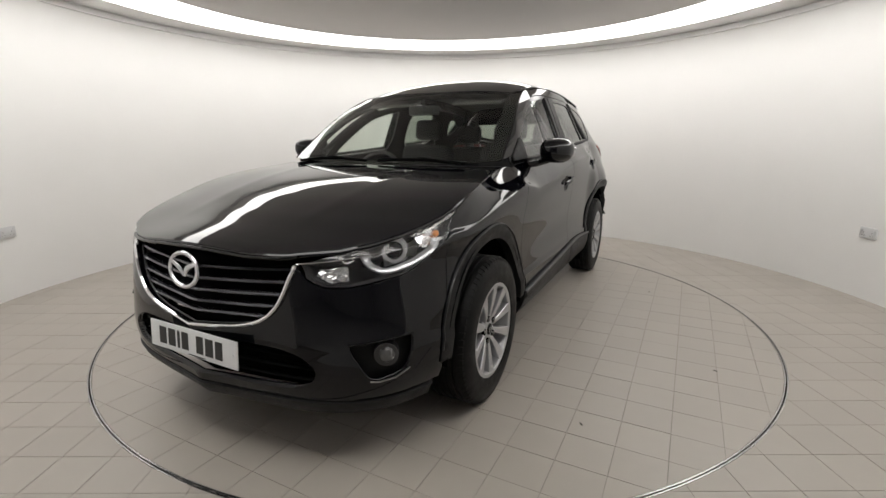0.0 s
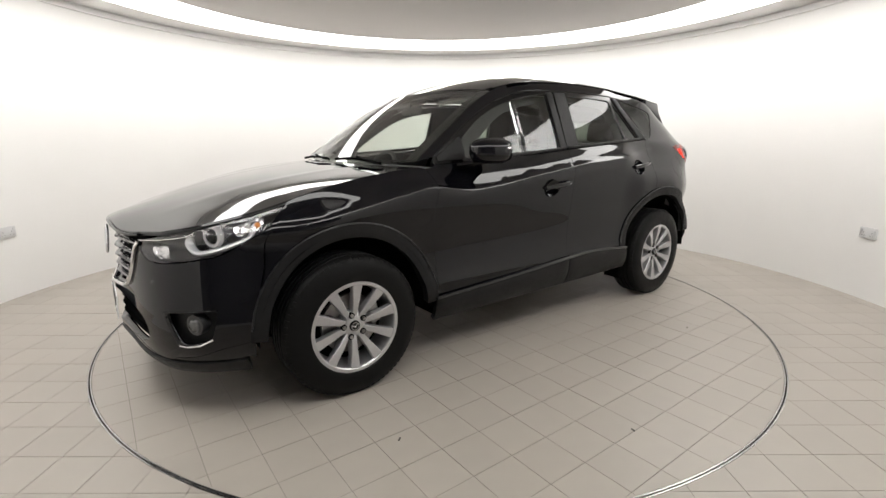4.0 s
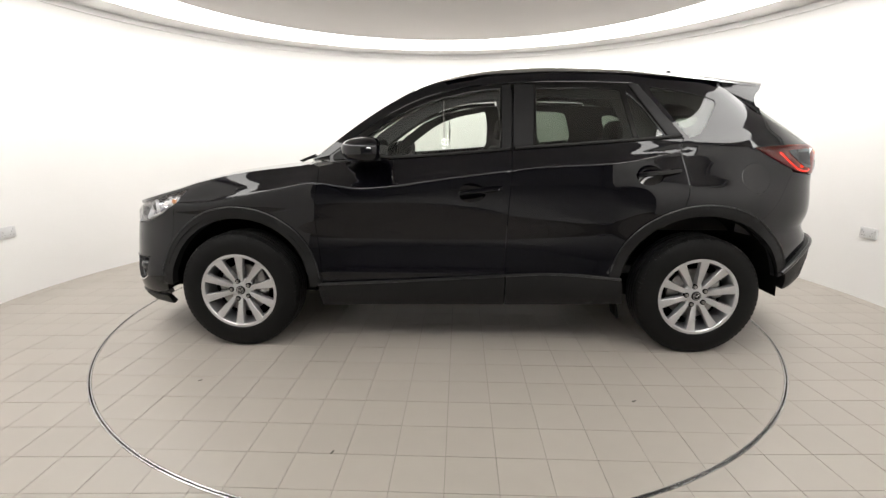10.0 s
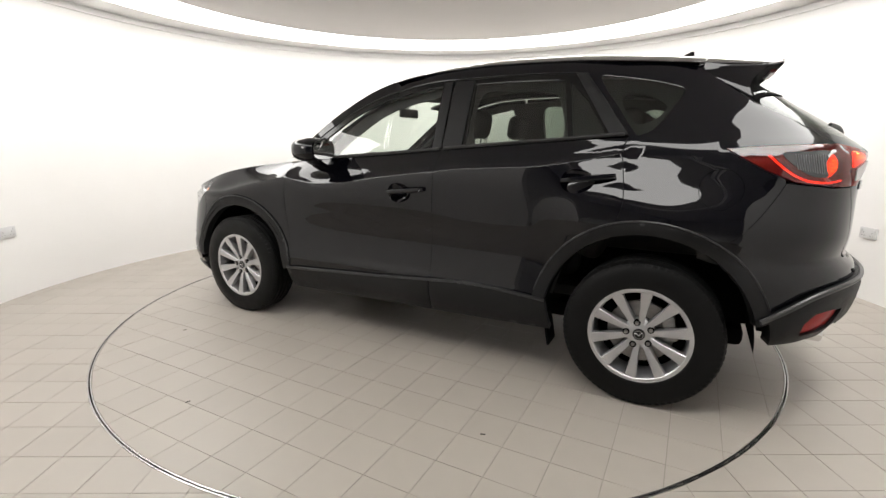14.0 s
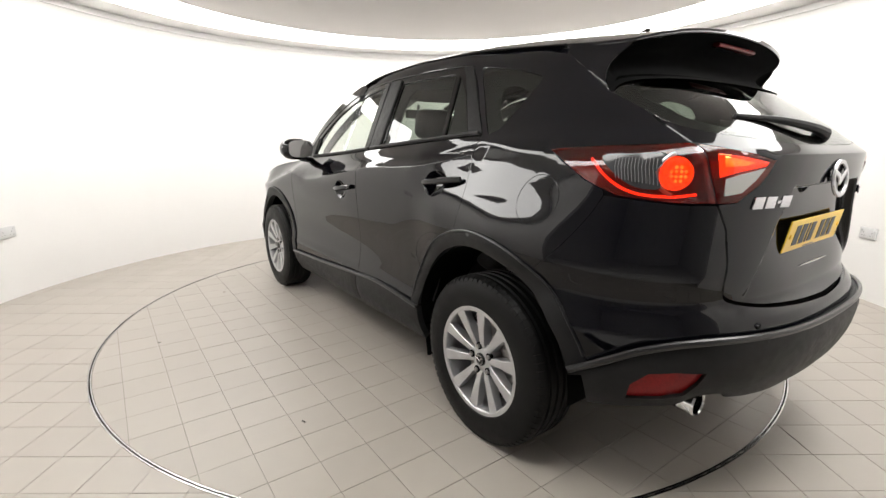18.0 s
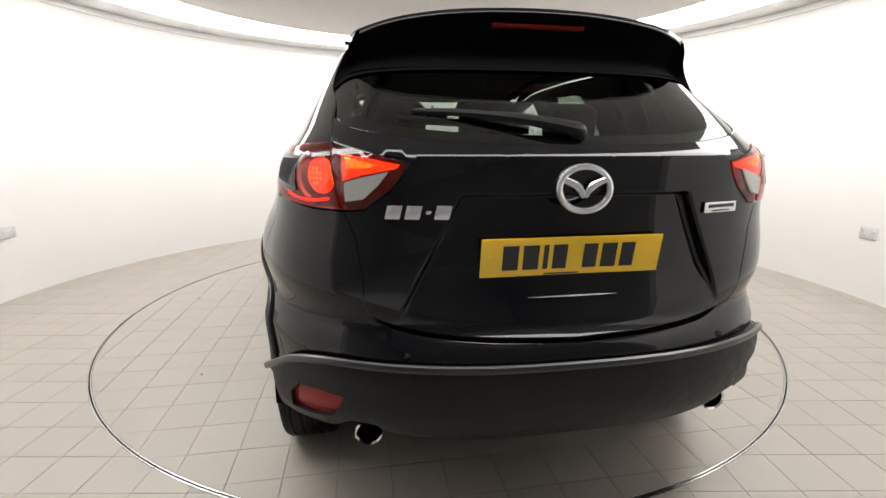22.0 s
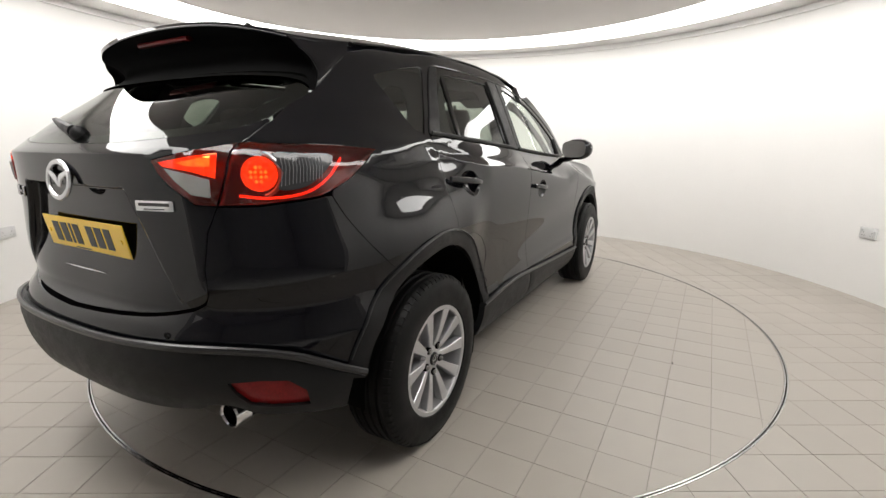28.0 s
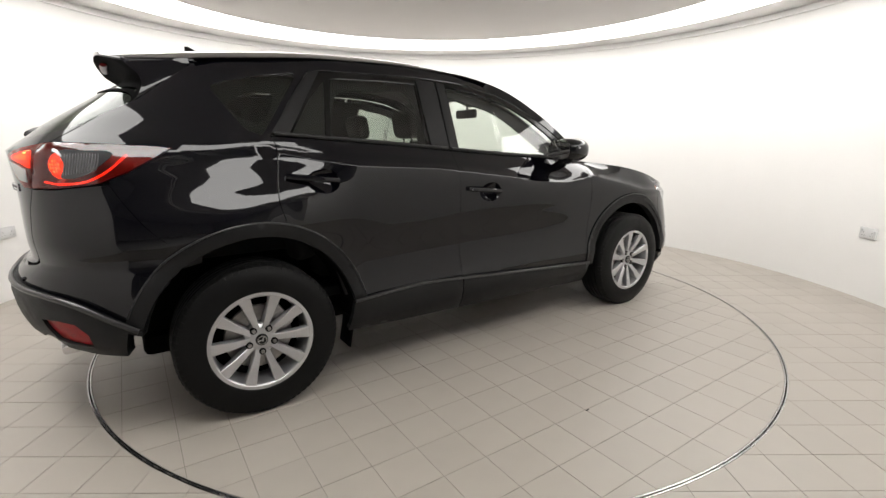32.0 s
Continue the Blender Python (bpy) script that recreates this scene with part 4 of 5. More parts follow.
def build_front(car):
    # bumper cover with openings
    grille = [F(0, 0.800), F(0.2, 0.803), F(0.36, 0.806), F(0.462, 0.806), F(0.452, 0.775), F(0.428, 0.71), F(0.39, 0.645), F(0.33, 0.597), F(0.24, 0.568), F(0.12, 0.552), F(0, 0.543)]
    lamp_low = [S(1.700, 0.876), S(1.769, 0.836), S(1.85, 0.79), S(1.94, 0.752), F(0.64, 0.722), F(0.56, 0.724), F(0.50, 0.752), F(0.466, 0.790)]
    side = [S(1.741, 0.80), S(1.751, 0.70), S(1.781, 0.60)]
    arcs = on(arch(*AF, RF_OUT - 0.02, 24, -7, 10))
    bottom = [S(1.84, 0.315), S(1.92, 0.30), F(0.76, 0.295), F(0.6, 0.285), F(0.4, 0.275), F(0.2, 0.272), F(0, 0.270)]
    half = line(grille[3:][::-1])[:] + line(lamp_low[::-1]) + side + arcs + line(bottom)
    intake = mirror_outline(line([F(0, 0.500), F(0.3, 0.497), F(0.46, 0.478), F(0.535, 0.42), F(0.50, 0.36), F(0.36, 0.335), F(0, 0.330)]))
    fog = rounded([F(0.650, 0.517), F(0.73, 0.527), F(0.802, 0.532), F(0.812, 0.47), F(0.80, 0.41), F(0.76, 0.384), F(0.712, 0.382), F(0.675, 0.45)], 3)
    fog_r = [(2 * A_END - a, z) for a, z in fog]
    cover = sheet(flank, mirror_outline(half), [intake, fog, fog_r], step=0.032, skirt=0.03)
    bumper = finish("front_bumper", cover, PAINT, car)
    lip = mirror_outline(line([F(0, 0.290), F(0.4, 0.292), F(0.6, 0.295), F(0.76, 0.298)]) + [S(1.93, 0.298), S(1.845, 0.300), S(1.825, 0.238)] + line([S(1.90, 0.240), F(0.76, 0.240), F(0.6, 0.238), F(0.4, 0.236), F(0.2, 0.235), F(0, 0.235)]))
    finish("front_lip", sheet(flank, lip, off=0.008, skirt=0.03, crown=0.004), PLASTIC, bumper, "matte black chin lip")
    finish("intake_backing", sheet(flank, mirror_outline([F(0, 0.55), F(0.62, 0.53), F(0.62, 0.31), F(0, 0.30)]), off=-0.07, step=0.08, skirt=0), SHADOW, bumper)
    for z in (0.372, 0.415, 0.458):
        part("intake_slat", sweep([tuple(flank([F(y, z)])[0] - [0.035, 0, 0]) for y in np.linspace(-0.53, 0.53, 22)], 0.03, 0.010), SHADOW, bumper)
    for sgn in (1, -1):
        fl = (lambda b: b) if sgn > 0 else flip_y
        rec = sheet(flank, [F(0.60, 0.56), F(0.835, 0.56), F(0.835, 0.35), F(0.62, 0.35)], off=-0.045, step=0.06, skirt=0)
        finish("fog_recess", fl(rec), PLASTIC, bumper)
        bm = bmesh.new()
        cylinder(bm, (0, 0, 0), 0.045, 0.05, "X", 24)
        bmesh.ops.create_uvsphere(bm, u_segments=20, v_segments=10, radius=0.040)
        fc = flank([F(0.748, 0.468)])[0]
        bmesh.ops.transform(bm, matrix=pose(fc[0] - 0.042, fc[1] - 0.022, 0.468, 0, 0, 32), verts=bm.verts[:])
        lampf = part("fog_lamp", fl(bm), LAMPDARK, bumper, "round clear fog lamp")
        bm = bmesh.new()
        bmesh.ops.create_uvsphere(bm, u_segments=20, v_segments=10, radius=0.028)
        bmesh.ops.scale(bm, vec=(0.5, 1, 1), verts=bm.verts[:])
        bmesh.ops.transform(bm, matrix=pose(fc[0] - 0.018, fc[1] - 0.008, 0.468, 0, 0, 32), verts=bm.verts[:])
        part("lens", fl(bm), FOGLENS, lampf)
        bar = sweep([tuple(flank([F(y, z)])[0] + [0.002, 0, 0]) for y, z in ((0.645, 0.520), (0.70, 0.526), (0.75, 0.531), (0.806, 0.536))], 0.010, 0.006)
        part("fog_trim", fl(bar), GLOSS, bumper)
        bar = sweep([tuple(flank([F(y, z)])[0] - [0.006, 0, 0]) for y, z in ((0.705, 0.380), (0.73, 0.376), (0.770, 0.384), (0.803, 0.412))], 0.014, 0.010)
        part("fog_trim", fl(bar), CHROME, bumper, "bright chrome fog lamp trim")
    # grille
    gr = new("grille")
    gr.parent = car
    gr["label"] = "five-bar dark grille in a chrome surround"
    gsym = mirror_outline([F(0, 0.83), F(0.49, 0.83), F(0.47, 0.70), F(0.40, 0.60), F(0.25, 0.55), F(0, 0.53)])
    finish("grille_backing", sheet(flank, gsym, off=-0.075, step=0.08, skirt=0), SHADOW, gr)
    for z, w in ((0.774, 0.452), (0.728, 0.438), (0.682, 0.418), (0.638, 0.388), (0.598, 0.325)):
        ys = np.linspace(-w, w, 26)
        p = [tuple(flank([F(y, z)])[0] + [-0.030, 0, -0.012 + 0.020 * (abs(y) / 0.45) ** 1.5]) for y in ys]
        part("grille_bar", sweep(p, 0.034, 0.016), SLAT, gr)
    wing_line = [tuple(flank([q])[0]) for q in line([F(0.466, 0.802), F(0.457, 0.775), F(0.432, 0.71), F(0.394, 0.643), F(0.333, 0.594), F(0.24, 0.563), F(0.12, 0.547), F(0, 0.538)], 5)]
    loop = wing_line[:-1] + [(x, -y, z) for x, y, z in reversed(wing_line)]
    part("grille_surround", sweep([Vector(p) + Vector((0.006, 0, 0)) for p in loop], 0.020, 0.016), CHROME, gr, "bright chrome wing-shaped surround")
    top = [tuple(bonnet_skin([(x, y)])[0] + [0.004, 0, -0.014]) for x, y in [(2.150, -0.475), (2.180, -0.42), (2.216, -0.30), (2.236, -0.15), (2.243, 0), (2.236, 0.15), (2.216, 0.30), (2.180, 0.42), (2.150, 0.475)]]
    part("grille_top_strip", sweep(top, 0.020, 0.014), GLOSS, gr)
    emblem(gr, 2.258, 0.752, 1, 0.078)
    plate("number_plate", car, 2.267, 0.458, 1, WHITEPLATE, "white front number plate with dark characters", -4)
    # headlamps
    hl = [F(0.478, 0.806)] + [S(x, float(belt_z(x)) - 0.002) for x in (2.06, 1.96, 1.84, 1.72)] + [S(1.646, 0.945), S(1.672, 0.912), S(1.705, 0.878), S(1.772, 0.840), S(1.852, 0.794), S(1.942, 0.756), F(0.636, 0.727), F(0.562, 0.729), F(0.505, 0.757)]
    for sgn in (1, -1):
        fl = (lambda b: b) if sgn > 0 else flip_y
        lamp = finish("headlamp", fl(sheet(flank, hl, off=-0.105, step=0.035, skirt=-0.100)), LAMPDARK, car, "clear-lensed headlamp with projector and chrome reflectors")
        lens = finish("lens", fl(sheet(flank, hl, off=-0.001, step=0.022, skirt=0)), LENS, lamp)
        lens.visible_shadow = False

        def ringmesh(c, r0, r1, d, yaw, seg=32):
            v, f = lathe([(r0, -d), (r1, -d), (r1 * 0.98, d), (r0 * 1.03, d)], seg)
            b = bm_from(v, f)
            bmesh.ops.transform(b, matrix=Matrix.Translation(c) @ Matrix.Rotation(radians(yaw), 4, "Z") @ Matrix.Rotation(radians(-90), 4, "Z"), verts=b.verts[:])
            return b
        pc = (1.903, 0.706, 0.832)
        part("projector_ring", fl(ringmesh(pc, 0.033, 0.048, 0.012, 32)), LAMPSILVER, lamp, "bright silver projector ring")
        part("projector_drum", fl(ringmesh((pc[0] - 0.028, pc[1] - 0.018, pc[2] + 0.002), 0.044, 0.053, 0.026, 32)), BRIGHT, lamp, "bright chrome projector drum")
        bm = bmesh.new()
        bmesh.ops.create_uvsphere(bm, u_segments=24, v_segments=12, radius=0.035)
        bmesh.ops.translate(bm, vec=(pc[0] - 0.006, pc[1] - 0.004, pc[2]), verts=bm.verts[:])
        part("projector_lens", fl(bm), GLOSS, lamp, "dark glass projector lens")
        bowl = [(1.980, 0.632, 0.830), (1.984, 0.646, 0.790), (1.962, 0.700, 0.764), (1.895, 0.752, 0.778), (1.830, 0.785, 0.803), (1.783, 0.800, 0.826), (1.762, 0.803, 0.858)]
        part("lamp_bezel", fl(sweep(line(bowl, 5), 0.040, 0.022)), LAMPSILVER, lamp)
        tray = [S(1.985, 0.850), S(1.985, 0.775), S(1.89, 0.782), S(1.80, 0.832), S(1.765, 0.885), S(1.80, 0.925), S(1.90, 0.895)]
        finish("lamp_tray", fl(sheet(flank, tray, off=-0.085, step=0.03, skirt=0.01)), LAMPSILVER, lamp, "silver inner tray of the headlamp")
        # faceted reflectors either side of the projector
        for patch in ([F(0.535, 0.800), F(0.590, 0.806), F(0.625, 0.800), F(0.640, 0.745), F(0.570, 0.740), F(0.530, 0.765)],
                      [S(1.855, 0.915), S(1.80, 0.932), S(1.735, 0.938), S(1.735, 0.888), S(1.80, 0.848), S(1.85, 0.828)]):
            fb = sheet(flank, patch, off=-0.028, step=0.013, skirt=0)
            for v in fb.verts:
                v.co += Vector((random.uniform(-1, 1), random.uniform(-1, 1), random.uniform(-1, 1))) * 0.0055
            part("reflector", fl(fb), BRIGHT, lamp, smooth=False)
        bm = bmesh.new()
        c = flank([S(1.765, 0.875)])[0]
        bmesh.ops.create_uvsphere(bm, u_segments=12, v_segments=8, radius=0.013)
        bmesh.ops.translate(bm, vec=(c[0] - 0.012, c[1] - 0.022, c[2]), verts=bm.verts[:])
        part("indicator_bulb", fl(bm), AMBER, lamp)
        # chrome strip carried on from the grille, standing in for a line reflected in the lens
        strip = [tuple(flank([q])[0] + [0.002, 0.002, 0]) for q in line([F(0.465, 0.806), F(0.53, 0.812), F(0.60, 0.820), F(0.67, 0.832), F(0.72, 0.845)], 4)]
        part("chrome_glint_strip", fl(sweep(strip, 0.008, 0.007, taper=lambda t: 1 - 0.5 * t)), CHROME, lamp)


def emblem(parent, x, z, way, r):
    """Oval chrome ring with a winged shape, lying on the nose (way 1) or the tail (-1)."""
    n = 40
    tilt = 0.10 * way
    pts = [(x + way * 0.006 - tilt * (r * 0.82 * math.sin(t)), r * 1.02 * math.cos(t), z + r * 0.82 * math.sin(t)) for t in np.linspace(0, 2 * math.pi, n, endpoint=False)]
    em = part("emblem", sweep(pts, 0.018, 0.014, closed=True, up=(1, 0, 0)), SILVER, parent, "oval silver emblem")
    for s in (1, -1):
        w = [(x + way * 0.006, s * r * 0.02, z - r * 0.30), (x + way * 0.008, s * r * 0.30, z + r * 0.10), (x + way * 0.006, s * r * 0.88, z + r * 0.36)]
        part("emblem_wing", sweep(line(w, 6), 0.022, 0.010, up=(1, 0, 0), taper=lambda t: 1.0 - 0.35 * abs(2 * t - 1)), SILVER, em)


def plate(name, parent, x, z, way, mat, label, lean):
    """Number plate 520 x 111 mm; its characters are plain bars."""
    m = Matrix.Translation((x, 0, z)) @ Matrix.Rotation(radians(lean), 4, "Y")
    bm = bmesh.new()
    box(bm, (0, 0, 0), (0.005, 0.520, 0.111), bevel=0.0024)
    bmesh.ops.transform(bm, matrix=m, verts=bm.verts[:])
    root = part(name, bm, mat, parent, label, smooth=False)
    d = way * 0.0030
    left = -1 if way > 0 else 1
    y = -0.200
    for w in (0.044, 0.044, 0.014, 0.040, 0, 0.040, 0.044, 0.040):
        if w == 0:
            y += 0.035
            continue
        bm = bmesh.new()
        box(bm, (d, -left * (y + w / 2), 0.0), (0.0016, w, 0.070))
        bmesh.ops.transform(bm, matrix=m, verts=bm.verts[:])
        part("character_bar", bm, INK, root, smooth=False)
        y += w + 0.013
    for yy in (-0.235, 0.235):
        bm = bmesh.new()
        cylinder(bm, (d * 1.6, yy, 0.0), 0.008, 0.004, "X", 12)
        bmesh.ops.transform(bm, matrix=m, verts=bm.verts[:])
        part("plate_screw", bm, mat, root)
    bm = bmesh.new()
    box(bm, (d, 0.03, -0.049), (0.0014, 0.10, 0.004))
    bmesh.ops.transform(bm, matrix=m, verts=bm.verts[:])
    part("maker_line", bm, INK, root, smooth=False)


def build_rear(car):
    win_low = [T(0, 1.216), T(0.25, 1.220), T(0.403, 1.230), T(0.545, 1.250), T(0.600, 1.268), T(0.625, 1.290)]
    gate = line([(a, z - 0.004) for a, z in win_low]) + [T(0.634, 1.285), T(0.634, 1.222)] + [T(0.56, 1.200), T(0.443, 1.171), T(0.460, 1.135), T(0.490, 1.096), T(0.556, 1.046), T(0.607, 1.042)] + line([T(0.579, 0.97), T(0.566, 0.868), T(0.562, 0.79), T(0.53, 0.752), T(0.42, 0.727), T(0.24, 0.714), T(0, 0.706)])
    ridge = []
    for z in np.arange(0.76, 1.10, 0.007):
        h = 0.32 + (1.09 - z) * 0.50
        ridge += [T(sg * (h - k), z) for k in (-0.004, 0.002, 0.010, 0.018, 0.024) for sg in (1, -1)]
    for y in np.arange(-0.40, 0.401, 0.012):
        ridge += [T(y, z) for z in (1.0930, 1.0850, 1.0770) if abs(y) < 0.32 + (1.09 - z) * 0.50]
    for y in np.arange(-0.42, 0.421, 0.014):
        ridge += [T(y, z) for z in (1.172, 1.1825, 1.1848, 1.1855, 1.1862, 1.1875, 1.194, 1.203)]
    tg = finish("tailgate", sheet(flank, mirror_outline(gate), step=0.020, extra=ridge), PAINT, car)
    win = line(win_low) + line([T(0.629, 1.33), T(0.634, 1.378), T(0.600, 1.428), T(0.55, 1.446), T(0.3, 1.450), T(0, 1.452)])
    glass = finish("rear_window", sheet(flank, mirror_outline(win), off=-0.003, skirt=0.003), PRIVACY, tg, "dark tinted rear window")
    glass.visible_shadow = False
    frit = mirror_outline(win)
    inner = [( (a + A_END) * 0.90 - A_END, 1.345 + (z - 1.345) * 0.80) for a, z in frit]
    finish("window_border", sheet(flank, frit, [inner], off=-0.007, skirt=0), GLOSS, tg)
    # spoiler: top sheet, underside, side fins
    half = [(-1.515, 0.0), (-1.510, 0.4), (-1.490, 0.592), (-1.60, 0.586), (-1.70, 0.572), (-1.738, 0.548), (-1.775, 0.49), (-1.805, 0.40), (-1.828, 0.20), (-1.835, 0.0)]
    sp = [half[0]] + half[1:3] + line(half[3:])
    sp = sp + [(x, -y) for x, y in reversed(sp) if abs(y) > 1e-4]
    spoiler = finish("spoiler", sheet(roof_skin, sp[::-1], outward=1, step=0.04, skirt=0.014), PAINT, tg, "gloss black roof spoiler")
    def grid(rows):
        w = len(rows[0])
        return bm_from([p for r in rows for p in r], [(i * w + k, i * w + k + 1, (i + 1) * w + k + 1, (i + 1) * w + k) for i in range(len(rows) - 1) for k in range(w - 1)])
    # side fin: flush outer face from the roof seam to the hollow rear edge
    seam = line([(-1.489, 0.594, 1.571)] + [tuple(flank([q])[0] + [0, 0.001, 0]) for q in (S(-1.496, 1.537), S(-1.577, 1.478), T(0.642, 1.380))], 6)
    edge = line([tuple(roof_skin([(-1.733, 0.555)])[0] - [0, -0.002, 0.001]), (-1.716, 0.578, 1.528), (-1.682, 0.602, 1.495), (-1.672, 0.626, 1.450), (-1.690, 0.640, 1.405), seam[-1]], 6)
    edge = [edge[int(round(k / (len(seam) - 1) * (len(edge) - 1)))] for k in range(len(seam))]
    fin = [[Vector(a).lerp(Vector(b), k / 8) for k in range(9)] for a, b in zip(seam, edge)]
    for b in (grid(fin), flip_y(grid(fin))):
        part("spoiler_fin", b, PAINT, spoiler, angle=1.3)
    # hollow underside between the lip and the window's top edge
    lip = [Vector(roof_skin([(x + 0.004, y)])[0]) - Vector((0, 0, 0.013)) for x, y in line(half[5:], 5)][::-1]
    lip = [p for p in lip] + [Vector(p) - Vector((0.0, 0.003, 0.0)) for p in edge[3:]]
    top = [Vector(flank([q])[0]) + Vector((-0.002, 0, 0.001)) for q in line([T(0.0005, 1.436), T(0.3, 1.433), T(0.50, 1.428), T(0.575, 1.420), T(0.612, 1.405), T(0.640, 1.381)], 8)]
    rows = []
    for k in range(37):
        t = k / 36
        u, w = lip[int(round(t * (len(lip) - 1)))], top[int(round(t * (len(top) - 1)))]
        d = (u - w).length
        c = (u + w) / 2 + Vector((1.35, 0, 0.05)) * d * (1 - 0.75 * smooth01((t - 0.55) / 0.35)) + Vector((0, -0.25 * d * smooth01((t - 0.5) / 0.3), 0))
        rows.append([w * (1 - s) ** 2 + c * 2 * s * (1 - s) + u * s * s for s in [q / 10 for q in range(11)]])
    rows = [[Vector((p.x, -p.y, p.z)) for p in r] for r in rows[:0:-1]] + rows
    part("spoiler_underside", grid(rows), SHADOW, spoiler, angle=1.0)
    bm = sweep([(-1.796 + 0.10 * y * y, y, 1.572) for y in np.linspace(-0.15, 0.15, 12)], 0.030, 0.018)
    part("brake_lamp", bm, RED, spoiler, "unlit red high-level brake lamp")
    # rear wiper
    path = [(-2.125, 0.0, 1.252), (-2.110, 0.10, 1.272), (-2.065, 0.25, 1.292), (-2.005, 0.42, 1.302)]
    arm = part("rear_wiper", sweep(line(path, 5), 0.036, 0.040, taper=lambda t: 1 - 0.65 * t), PLASTIC, tg)
    part("wiper_blade", sweep([(x + 0.010, y, z - 0.012) for x, y, z in line([(-2.095, 0.12, 1.262), (-2.05, 0.28, 1.280), (-1.985, 0.455, 1.292)], 5)], 0.012, 0.020), SHADOW, arm)
    bm = bmesh.new()
    bmesh.ops.create_uvsphere(bm, u_segments=20, v_segments=10, radius=0.026)
    bmesh.ops.translate(bm, vec=(-2.112, -0.004, 1.245), verts=bm.verts[:])
    part("wiper_cap", bm, PLASTIC, arm)
    emblem(tg, -2.181, 1.103, -1, 0.068)
    plate("number_plate", tg, -2.1425, 0.918, -1, YELLOWPLATE, "yellow rear number plate with black characters", -9.5)
    for k, (y, w) in enumerate(((0.485, 0.040), (0.436, 0.040), (0.398, 0.014), (0.362, 0.040))):
        bm = bmesh.new()
        box(bm, (0, 0, 0), (0.006, w, 0.010 if k == 2 else 0.036), m=None, bevel=0.0025)
        for v in bm.verts:
            v.co.y -= v.co.z * 0.25
        c = flank([T(y, 1.046)])[0]
        bmesh.ops.transform(bm, matrix=Matrix.Translation((c[0] - 0.003, y, 1.046)) @ Matrix.Rotation(-0.30, 4, "Z"), verts=bm.verts[:])
        part("model_badge", bm, SILVER, tg, "chrome model badge block")
    bm = bmesh.new()
    box(bm, (0, 0, 0), (0.005, 0.130, 0.030), bevel=0.002)
    c = flank([T(-0.435, 1.043)])[0]
    mm = Matrix.Translation((c[0] - 0.002, -0.435, 1.043)) @ Matrix.Rotation(0.26, 4, "Z")
    bmesh.ops.transform(bm, matrix=mm, verts=bm.verts[:])
    bd = part("trim_badge", bm, SILVER, tg, "small silver badge with plain bars")
    for w, zz in ((0.105, 0.004), (0.07, -0.009)):
        bm = bmesh.new()
        box(bm, (-0.003, 0, zz), (0.001, w, 0.009 if zz > 0 else 0.003))
        bmesh.ops.transform(bm, matrix=mm, verts=bm.verts[:])
        part("badge_bar", bm, INK, bd)
    # silver bar standing in for a highlight on the paint under the plate
    part("gate_glint", sweep([tuple(flank([T(y, 0.808)])[0] - [0.004, 0, 0]) for y in np.linspace(-0.13, 0.13, 12)], 0.010, 0.006, taper=lambda t: 0.25 + 0.75 * math.sin(math.pi * t)), SILVER, tg)
    # tail lamps: outer body on the quarter, inner wedge on the gate
    outer = [T(0.636, 1.216), S(-1.80, 1.209), S(-1.70, 1.204), S(-1.608, 1.195), S(-1.664, 1.164), S(-1.762, 1.109), S(-1.862, 1.066), T(0.70, 1.049), T(0.616, 1.048)]
    wedge = [T(0.630, 1.216), T(0.56, 1.196), T(0.449, 1.169), T(0.464, 1.136), T(0.494, 1.100), T(0.558, 1.050), T(0.610, 1.047)]
    for sgn in (1, -1):
        fl = (lambda b: b) if sgn > 0 else flip_y
        lamp = finish("tail_lamp", fl(sheet(flank, outer, off=-0.045, step=0.03, skirt=-0.044)), RED, car, "red tail lamp, lit, wrapping round the corner")
        ln = finish("lens", fl(sheet(flank, outer, off=0.004, step=0.025, skirt=0.004, crown=0.003)), REDLENS, lamp)
        ln.visible_shadow = False
        c = flank([S(-1.998, 1.130)])[0]
        n = Vector((-0.72, 0.69, 0))
        m = Matrix.Translation(Vector(c) - n * 0.02) @ n.to_track_quat("Y", "Z").to_matrix().to_4x4()
        v, f = lathe([(0.0, 0.006), (0.014, 0.005), (0.028, 0.002), (0.040, -0.004), (0.048, -0.012), (0.050, -0.02), (0.0, -0.022)], 40)
        b = bm_from(v, f)
        bmesh.ops.remove_doubles(b, verts=b.verts[:], dist=1e-5)
        bmesh.ops.transform(b, matrix=m, verts=b.verts[:])
        part("lit_disc", fl(b), REDGLOW, lamp, "glowing red round light")
        for i in range(4):
            for j in range(4):
                if (i, j) in ((0, 0), (0, 3), (3, 0), (3, 3)):
                    continue
                bm = bmesh.new()
                bmesh.ops.create_uvsphere(bm, u_segments=10, v_segments=6, radius=0.0052)
                bmesh.ops.scale(bm, vec=(1, 0.5, 1), verts=bm.verts[:])
                bmesh.ops.translate(bm, vec=((i - 1.5) * 0.0135, 0.0045, (j - 1.5) * 0.0135), verts=bm.verts[:])
                bmesh.ops.transform(bm, matrix=m, verts=bm.verts[:])
                part("lit_diode", fl(bm), REDCORE, lamp)
        arc = [tuple(m @ Vector((0.062 * math.cos(t), 0.010, 0.062 * math.sin(t)))) for t in np.linspace(radians(-75), radians(75), 14)]
        arc2 = [tuple(m @ Vector((-0.062 * math.cos(t), 0.010, 0.062 * math.sin(t)))) for t in np.linspace(radians(-75), radians(75), 14)]
        part("lamp_bezel", fl(sweep(arc if arc[7][0] > arc2[7][0] else arc2, 0.012, 0.014, up=(1, 0, 0))), LAMPSILVER, lamp)
